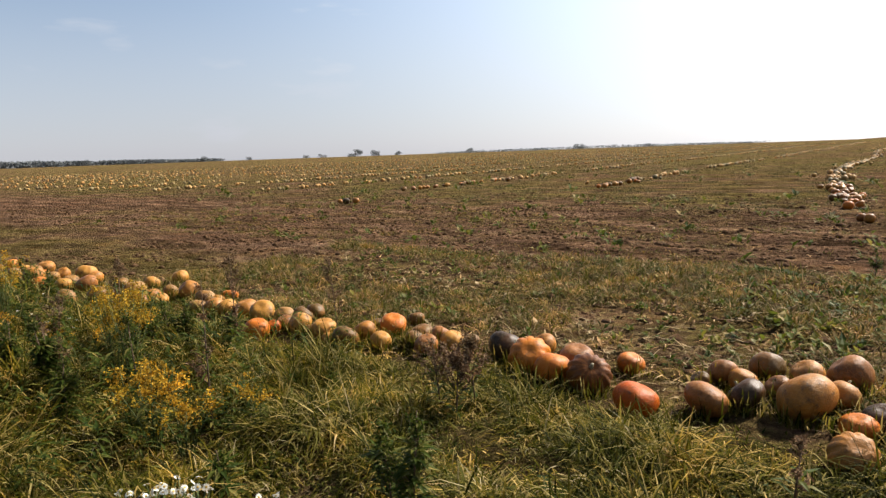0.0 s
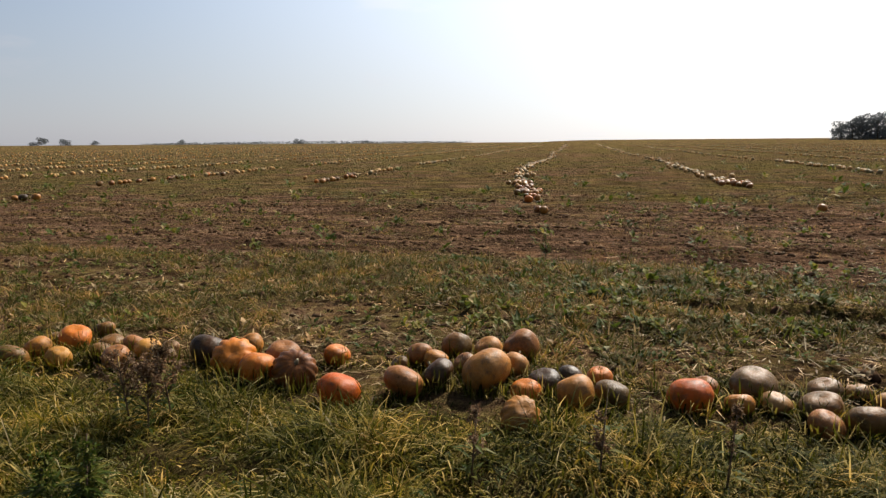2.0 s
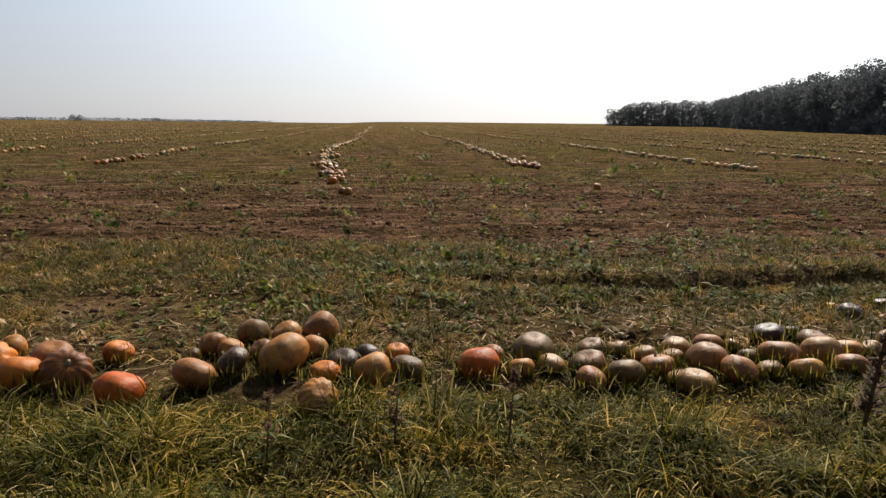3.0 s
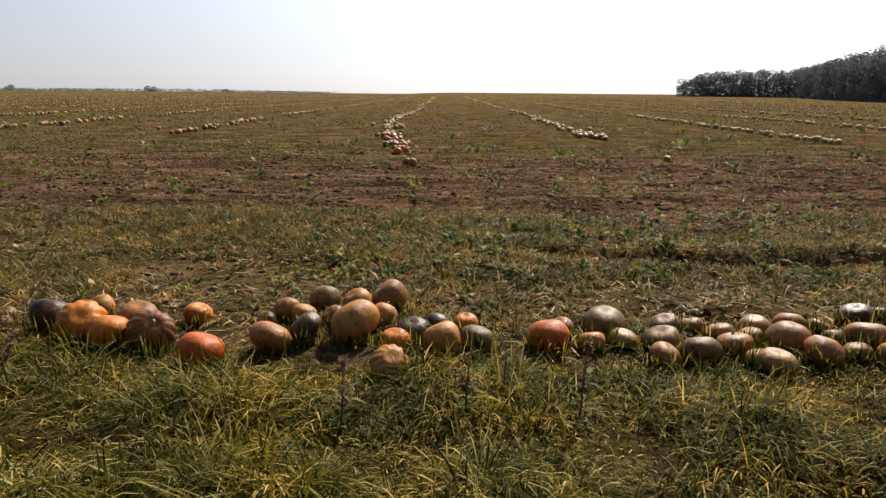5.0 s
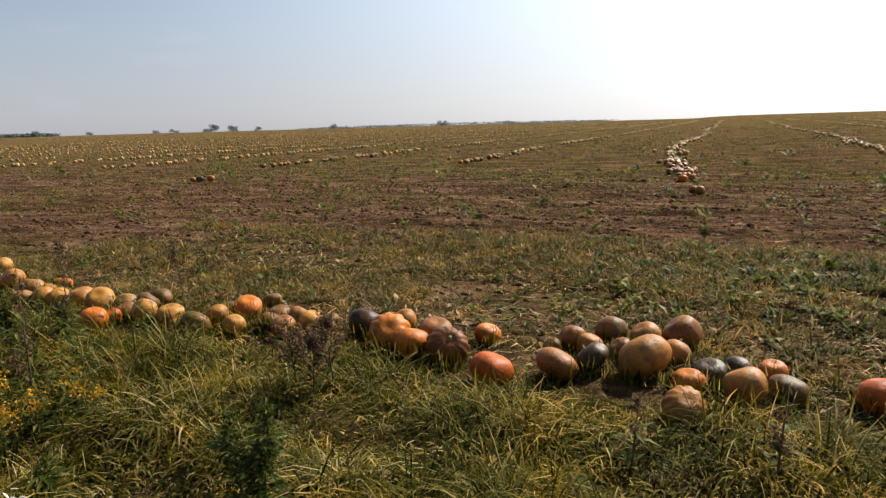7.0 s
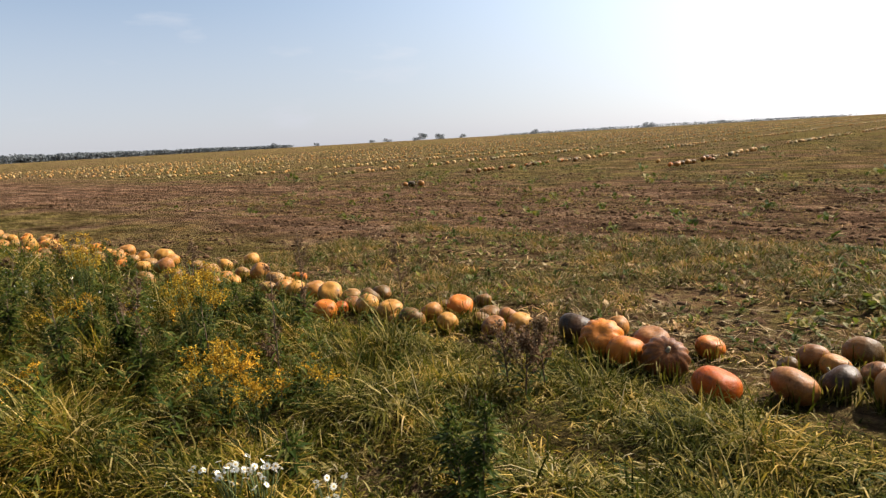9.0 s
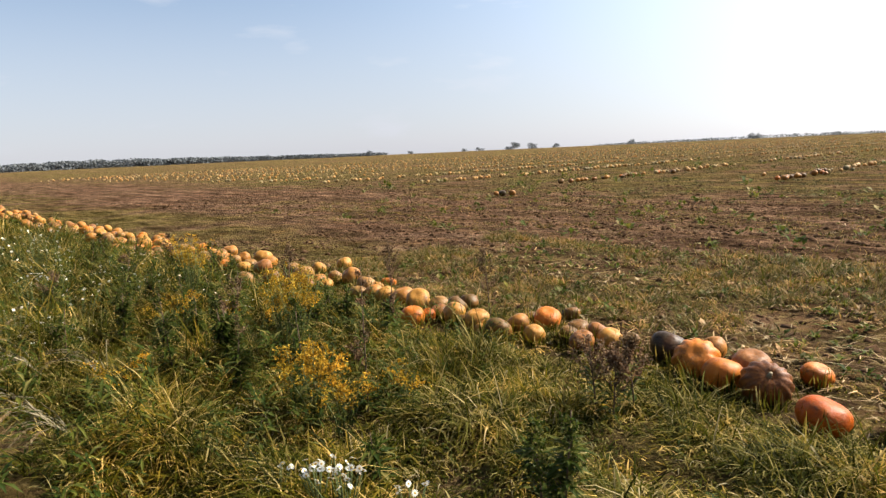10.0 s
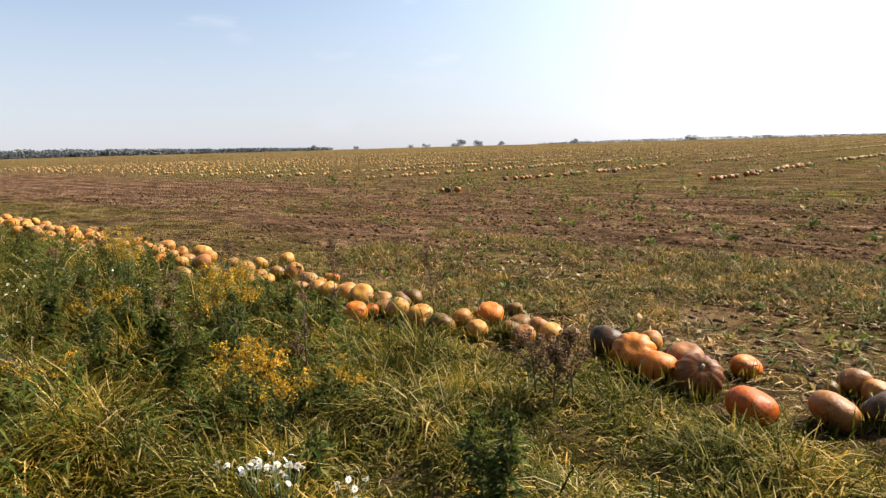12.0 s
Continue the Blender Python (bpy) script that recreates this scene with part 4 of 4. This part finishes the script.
herb_patch("leafy_herbs", -14.0, -3.2, 0.4, 3.9, 520, 0.5, 92, "dense leafy green herbs in the verge")
herb_patch("leafy_herbs", -3.2, 7.0, 1.2, 3.6, 70, 0.22, 93, "low leafy herbs in the verge grass")
herb_patch("leafy_herbs", -40.0, -14.0, -2.0, 4.0, 500, 0.6, 94, "distant leafy herbs along the windrow")


def bloom_haze(name, u0, u1, d0, d1, count, tall, seed):
    """Very many tiny white flower heads over the tall grass."""
    rnd = random.Random(seed)
    b = Build()
    for _ in range(count):
        cx, cy = at(rnd.uniform(u0, u1), rnd.uniform(d0, d1))
        h = tall * rnd.uniform(0.7, 1.1)
        for _ in range(14):
            x, y = cx + rnd.gauss(0, 0.16), cy + rnd.gauss(0, 0.16)
            z = float(gz(x, y)) + h + rnd.gauss(0, 0.05)
            for _ in range(3):
                a = rnd.uniform(0, 6.28)
                b.leaf((x, y, z), (math.cos(a), math.sin(a), 0.3), (0, 0, 1), 0.022, 0.012)
    tagged(new(name, b.mesh(name, M_PETAL)), "haze of tiny white asters over the grass", "flowers", kind="stuff")


bloom_haze("aster_haze", -22.0, -6.0, 0.2, 3.6, 34, 0.36, 95)

GOLDENRODS = [(-1.85, 3.93, 0.55, 9), (-2.05, 4.1, 0.5, 7), (-1.6, 3.8, 0.44, 6), (-2.48, 5.03, 0.92, 14), (-2.7, 5.2, 0.8, 10), (-4.34, 6.36, 0.9, 10), (-4.6, 6.7, 0.8, 5), (-3.96, 5.51, 0.52, 4), (-3.48, 4.05, 0.42, 4), (-3.2, 5.6, 0.5, 3), (-1.2, 4.0, 0.36, 3)]
for i, (gx, gy, gh, gp) in enumerate(GOLDENRODS):
    goldenrod(gx, gy, gh, 600 + i, gp)


def aster(x, y, h, seed, heads=9, spread=0.14, size=0.017):
    """White daisy-like flowers on thin stalks."""
    rnd = random.Random(seed)
    root = tagged(new("aster"), "cluster of small white asters in the grass", "flower", "white asters of the verge")
    root.matrix_world = Matrix.Translation((x, y, float(gz(x, y))))
    for _ in range(heads):
        top = Vector((rnd.gauss(0, spread), rnd.gauss(0, spread), h * rnd.uniform(0.8, 1.12)))
        sv, sf = tube([(top.x * 0.2, top.y * 0.2, -0.01), (top.x * 0.6, top.y * 0.6, top.z * 0.55), top], [0.003, 0.0025, 0.002], 4)
        stalk = part("stalk", mesh_from("stalk", sv, sf, M_GREENSTALK), root, "thin green stalk")
        face = Euler((rnd.uniform(-1.2, 1.2), rnd.uniform(-1.2, 1.2), 0)).to_matrix()
        b = Build()
        for k in range(12):
            a = 2 * math.pi * k / 12
            b.leaf(top, face @ Vector((math.cos(a), math.sin(a), 0.15)), face @ Vector((0, 0, 1)), size, size * 0.45)
        part("petal_ring", b.mesh("petal_ring", M_PETAL), stalk, "white ray petals")
        v, f = pumpkin_verts(size * 0.32, 0.6, 6, 0.0, 8, 4, 1)
        part("flower_centre", mesh_from("flower_centre", [tuple(top + face @ Vector(p)) for p in v], f, M_EYE), stalk, "yellow disc")
    return root


ASTERS = [(-1.33, 2.82, 0.22, 16, 0.05, 0.018), (-1.15, 2.72, 0.25, 18, 0.05, 0.018), (-0.84, 2.74, 0.20, 9, 0.045, 0.018), (-1.58, 2.9, 0.17, 5, 0.05, 0.018), (-4.91, 6.29, 0.42, 16, 0.2, 0.016), (-5.5, 6.0, 0.45, 12, 0.2, 0.016), (-6.3, 6.2, 0.5, 14, 0.25, 0.016), (-8.91, 7.87, 0.62, 18, 0.3, 0.018), (-8.2, 8.3, 0.6, 14, 0.3, 0.018), (-9.42, 9.35, 0.66, 18, 0.35, 0.02), (-7.0, 7.4, 0.5, 12, 0.3, 0.017), (-5.2, 4.9, 0.4, 8, 0.2, 0.016)]
for i, (ax, ay, ah, an, asp, asz) in enumerate(ASTERS):
    aster(ax, ay, ah, 700 + i, an, asp, asz)


def dry_weed(x, y, h, seed, branches=12, label="brown dry branching weed in the verge grass", spread=0.5, leafy=0.0, tone=None):
    """Upright dead weed with many twigs and small seed clumps."""
    rnd = random.Random(seed)
    root = tagged(new("dry_weed"), label, "plant", "dry weeds of the verge")
    root.matrix_world = Matrix.Translation((x, y, float(gz(x, y))))
    lean = Vector((rnd.gauss(0, 0.08), rnd.gauss(0, 0.08), 1))
    sv, sf = tube([(0, 0, -0.02), lean * h * 0.5, lean * h], [0.007, 0.005, 0.002], 5)
    part("main_stem", mesh_from("main_stem", sv, sf, M_STALK), root, "dark dry stem")
    for _ in range(branches):
        t = rnd.uniform(0.25, 0.95)
        p = lean * h * t
        a = rnd.uniform(0, 6.28)
        reach = h * spread * (1.1 - t) * rnd.uniform(0.6, 1.2)
        q = p + Vector((math.cos(a) * reach * 0.6, math.sin(a) * reach * 0.6, reach * 0.9))
        sv, sf = tube([p, (p + q) / 2 + Vector((0, 0, -0.02 * h)), q], [0.003, 0.0025, 0.0012], 4)
        twig = part("twig", mesh_from("twig", sv, sf, M_STALK), root)
        b = Build()
        for _ in range(40):
            s = p.lerp(q, rnd.uniform(0.35, 1.05)) + Vector((rnd.gauss(0, 0.010), rnd.gauss(0, 0.010), rnd.gauss(0, 0.010)))
            w = (rnd.gauss(0, 1), rnd.gauss(0, 1), rnd.gauss(0.3, 1))
            b.leaf(s, w, (rnd.gauss(0, 1), rnd.gauss(0, 1), 1), rnd.uniform(0.016, 0.036), 0.012)
        part("dry_bloom", b.mesh("dry_bloom", tone or M_DRY), twig, "small brown seed heads")
    if leafy:
        b = Build()
        for _ in range(int(120 * leafy)):
            p = lean * h * rnd.uniform(0.05, 0.75)
            a = rnd.uniform(0, 6.28)
            b.leaf(p, (math.cos(a), math.sin(a), rnd.uniform(-0.2, 0.7)), (0, 0, 1), rnd.uniform(0.07, 0.16), rnd.uniform(0.016, 0.032))
        part("foliage", b.mesh("foliage", M_HERB), root, "narrow dark green leaves")
    return root


BROWN = "brown dry branching weed in the verge grass"
LEAFY = "dark leafy weed with drying seed heads"
STALKY = "tall thin dry weed stalk above the grass"
WEEDS = [
    (0.19, 4.31, 0.52, 22, BROWN, 0.7, 0.3), (0.05, 4.15, 0.45, 18, BROWN, 0.7, 0.2), (-0.05, 4.35, 0.48, 16, BROWN, 0.7, 0.3),
    (-0.19, 2.89, 0.60, 14, LEAFY, 0.42, 1.2), (-0.28, 3.0, 0.5, 9, LEAFY, 0.45, 0.9), (-1.13, 3.15, 0.3, 5, LEAFY, 0.4, 0.8),
    (-1.57, 4.18, 1.05, 9, STALKY, 0.22, 0.4), (-2.16, 6.64, 0.85, 14, STALKY, 0.4, 0.2), (-1.0, 6.0, 0.8, 12, STALKY, 0.4, 0.1),
    (-3.1, 6.1, 0.9, 10, STALKY, 0.3, 0.3), (2.77, 2.29, 0.50, 5, STALKY, 0.2, 0.1), (2.2, 2.6, 0.48, 5, STALKY, 0.2, 0.1), (1.6, 2.9, 0.42, 5, STALKY, 0.25, 0.1),
    (5.42, 8.15, 0.42, 8, LEAFY, 0.4, 0.3), (-2.9, 4.7, 0.62, 14, LEAFY, 0.5, 2.4), (-3.4, 5.0, 0.6, 14, LEAFY, 0.5, 2.4), (-2.6, 4.3, 0.52, 12, LEAFY, 0.5, 2.4), (-4.4, 5.3, 0.6, 12, LEAFY, 0.5, 2.0)]
rnd_herb = random.Random(91)
for _ in range(26):
    hu, hd = rnd_herb.uniform(-13.0, -4.2), rnd_herb.uniform(1.0, 3.9)
    WEEDS.append((*at(hu, hd), rnd_herb.uniform(0.4, 0.8), rnd_herb.randint(7, 12), rnd_herb.choice((LEAFY, LEAFY, BROWN)), rnd_herb.uniform(0.4, 0.6), rnd_herb.uniform(0.8, 2.2)))
for i, (wx, wy, wh, wb, wlabel, wspread, wleaf) in enumerate(WEEDS):
    dry_weed(wx, wy, wh, 800 + i, wb, wlabel, wspread, wleaf, M_HERB if wlabel == LEAFY else M_DRY)


def dry_grass(x, y, seed, stalks=9, reach=0.55):
    """Pale dead grass stalks arching over, each with a soft seed plume."""
    rnd = random.Random(seed)
    root = tagged(new("dry_grass"), "pale dry grass arching over with soft seed plumes", "plant", "dry grasses of the verge")
    root.matrix_world = Matrix.Translation((x, y, float(gz(x, y))))
    for _ in range(stalks):
        a, k = rnd.gauss(3.6, 0.6), reach * rnd.uniform(0.6, 1.2)
        pts = [Vector((math.cos(a) * k * t, math.sin(a) * k * t, k * (1.7 * t - 1.35 * t * t))) for t in (0.0, 0.25, 0.5, 0.75, 1.0)]
        sv, sf = tube(pts, [0.003, 0.003, 0.0025, 0.002, 0.0015], 4)
        stalk = part("stalk", mesh_from("stalk", sv, sf, M_STEM), root, "thin pale stalk")
        b = Build()
        for _ in range(60):
            t = rnd.uniform(0.68, 1.0)
            p = Vector((math.cos(a) * k * t, math.sin(a) * k * t, k * (1.7 * t - 1.35 * t * t))) + Vector((rnd.gauss(0, 0.005), rnd.gauss(0, 0.005), rnd.gauss(0, 0.006)))
            b.leaf(p, (math.cos(a) + rnd.gauss(0, 0.4), math.sin(a) + rnd.gauss(0, 0.4), rnd.gauss(-0.5, 0.4)), (0, 0, 1), rnd.uniform(0.015, 0.03), 0.006)
        part("plume", b.mesh("plume", M_STRAW), stalk, "soft straw-coloured plume")


for i, (dx, dy) in enumerate(((-3.76, 3.78), (-4.3, 4.3), (-4.0, 4.6), (-5.2, 5.4), (-3.3, 3.5))):
    dry_grass(dx, dy, 860 + i)


def mullein(x, y, h, seed):
    """A tall dark seed spike."""
    rnd = random.Random(seed)
    root = tagged(new("dry_seed_spike"), "tall dark brown dead seed spike in grass", "plant")
    root.matrix_world = Matrix.Translation((x, y, float(gz(x, y)))) @ pose(0, 0, 0, 4, 3, 0)
    sv, sf = tube([(0, 0, -0.02), (0.01, 0, h * 0.5), (0.03, 0.01, h)], [0.013, 0.010, 0.004], 7)
    part("stem", mesh_from("stem", sv, sf, M_STALK), root, "dark dry stem")
    b = Build()
    for _ in range(420):
        t = rnd.uniform(0.12, 1.0)
        a = rnd.uniform(0, 6.28)
        k = 0.042 * (1.15 - t) + 0.014
        p = Vector((0.03 * t * t + math.cos(a) * k * 0.5, math.sin(a) * k * 0.5, h * t))
        b.leaf(p, (math.cos(a), math.sin(a), 0.9), (0, 0, 1), k * rnd.uniform(0.7, 1.4), k * 0.7)
    part("seed_spike", b.mesh("seed_spike", M_STALK), root, "rows of dry brown seed capsules")


mullein(4.37, 1.03, 1.2, 900)


# ---- far trees ----
def crown_quads(centres, radii, per, size, g):
    """Leaf clumps as small quads scattered through ellipsoids."""
    out = []
    for c, r in zip(centres, radii):
        w = g.normal(0, 1, (per, 3))
        w /= np.linalg.norm(w, axis=1)[:, None]
        p = np.array(c) + w * np.array(r) * (g.uniform(0.35, 1.0, per) ** 0.5)[:, None]
        a = g.normal(0, 1, (per, 3))
        a /= np.linalg.norm(a, axis=1)[:, None]
        b = np.cross(a, g.normal(0, 1, (per, 3)))
        b /= np.linalg.norm(b, axis=1)[:, None]
        s = size * g.uniform(0.5, 1.2, per)[:, None]
        out.append(np.stack([p - a * s, p + b * s * 0.7, p + a * s, p - b * s * 0.7], 1).reshape(-1, 3))
    v = np.vstack(out)
    return v, np.arange(len(v)).reshape(-1, 4)


def tree(x, y, h, seed, wide=0.9, label="distant broad-leaved tree on the horizon"):
    g = np.random.default_rng(seed)
    root = tagged(new("tree"), label, "tree", "trees on the horizon")
    root.matrix_world = Matrix.Translation((x, y, float(gz(x, y)) - 0.1))
    sv, sf = tube([(0, 0, 0), (0.02 * h, 0, h * 0.3), (0, 0.02 * h, h * 0.75)], [0.035 * h, 0.028 * h, 0.01 * h], 7)
    part("trunk", mesh_from("trunk", sv, sf, M_BARK), root, "dark trunk")
    centres, radii = [], []
    for i in range(9):
        a, t = g.uniform(0, 6.28), 0.08 + 0.78 * i / 8
        k = wide * h * 0.30 * (1.15 - abs(t - 0.5))
        c = (math.cos(a) * k, math.sin(a) * k, h * t * 0.85)
        centres.append(c)
        radii.append((h * g.uniform(0.17, 0.26) * wide, h * g.uniform(0.17, 0.26) * wide, h * g.uniform(0.19, 0.27)))
        sv, sf = tube([(0, 0, h * t * 0.45), (c[0] * 0.5, c[1] * 0.5, h * t * 0.8), c], [0.015 * h, 0.010 * h, 0.004 * h], 5)
        part("limb", mesh_from("limb", sv, sf, M_BARK), root)
    v, q = crown_quads(centres, radii, 150, h * 0.05, g)
    part("crown", mesh_fast("crown", v, q, M_HAZY_TREES), root, "uneven crown tinted blue-grey for distance haze")


def polar(az, r):
    return r * math.sin(radians(az)), r * math.cos(radians(az))


FAR_TREES = [(-7.2, 430, 6.5, 2.0), (-5.5, 430, 5.4, 1.9), (-3.6, 440, 3.8, 1.8), (11.8, 425, 4.8, 1.9), (-19.5, 430, 4.7, 1.6), (-22.8, 420, 3.8, 1.8), (-25.0, 430, 4.2, 1.8), (2.6, 430, 4.2, 1.9), (17.5, 440, 3.1, 2.7), (-28.0, 425, 4.7, 1.6), (-16.0, 440, 3.0, 2.0), (-10.0, 440, 3.4, 2.4), (-11.3, 440, 2.9, 2.4)]
for i, (az, r, h, wide) in enumerate(FAR_TREES):
    tree(*polar(az, r), h * 0.78, 1000 + i, wide)


def wood(name, stops, spacing, ranks, rank_gap, seed, label, size, per):
    """A belt of trees along stops of (bearing, distance, height), as one far mass."""
    g = np.random.default_rng(seed)
    pts = [(*polar(a, r), h) for a, r, h in stops]
    centres, radii, trunks = [], [], Build()
    for (x0, y0, h0), (x1, y1, h1) in zip(pts, pts[1:]):
        n = max(1, int(math.hypot(x1 - x0, y1 - y0) / spacing))
        for i in range(n):
            for k in range(ranks):
                t = (i + g.uniform(-0.35, 0.35)) / n
                back = 1 + k * rank_gap / math.hypot(x0, y0)
                x, y = (x0 + (x1 - x0) * t) * back, (y0 + (y1 - y0) * t) * back
                h = (h0 + (h1 - h0) * t) * g.uniform(0.86, 1.04)
                z = float(gz(x, y))
                sv, sf = tube([(x, y, z - 0.3), (x, y, z + h * 0.7)], [0.02 * h, 0.008 * h], 5)
                trunks.add(sv, sf)
                for i_c in range(7):
                    a, e = g.uniform(0, 6.28), -0.05 + 0.9 * i_c / 6
                    centres.append((x + math.cos(a) * spacing * 0.9, y + math.sin(a) * spacing * 0.9, z + h * e))
                    radii.append((spacing * 0.85, spacing * 0.85, h * g.uniform(0.12, 0.2)))
    v, q = crown_quads(centres, radii, per, size, g)
    root = tagged(new(name, mesh_fast(name, v, q, M_HAZY_TREES)), label, "trees", kind="stuff")
    part("trunk_mass", trunks.mesh("trunk_mass", M_BARK), root)


# these belts share the blue-grey leaves that carry the haze in their colour
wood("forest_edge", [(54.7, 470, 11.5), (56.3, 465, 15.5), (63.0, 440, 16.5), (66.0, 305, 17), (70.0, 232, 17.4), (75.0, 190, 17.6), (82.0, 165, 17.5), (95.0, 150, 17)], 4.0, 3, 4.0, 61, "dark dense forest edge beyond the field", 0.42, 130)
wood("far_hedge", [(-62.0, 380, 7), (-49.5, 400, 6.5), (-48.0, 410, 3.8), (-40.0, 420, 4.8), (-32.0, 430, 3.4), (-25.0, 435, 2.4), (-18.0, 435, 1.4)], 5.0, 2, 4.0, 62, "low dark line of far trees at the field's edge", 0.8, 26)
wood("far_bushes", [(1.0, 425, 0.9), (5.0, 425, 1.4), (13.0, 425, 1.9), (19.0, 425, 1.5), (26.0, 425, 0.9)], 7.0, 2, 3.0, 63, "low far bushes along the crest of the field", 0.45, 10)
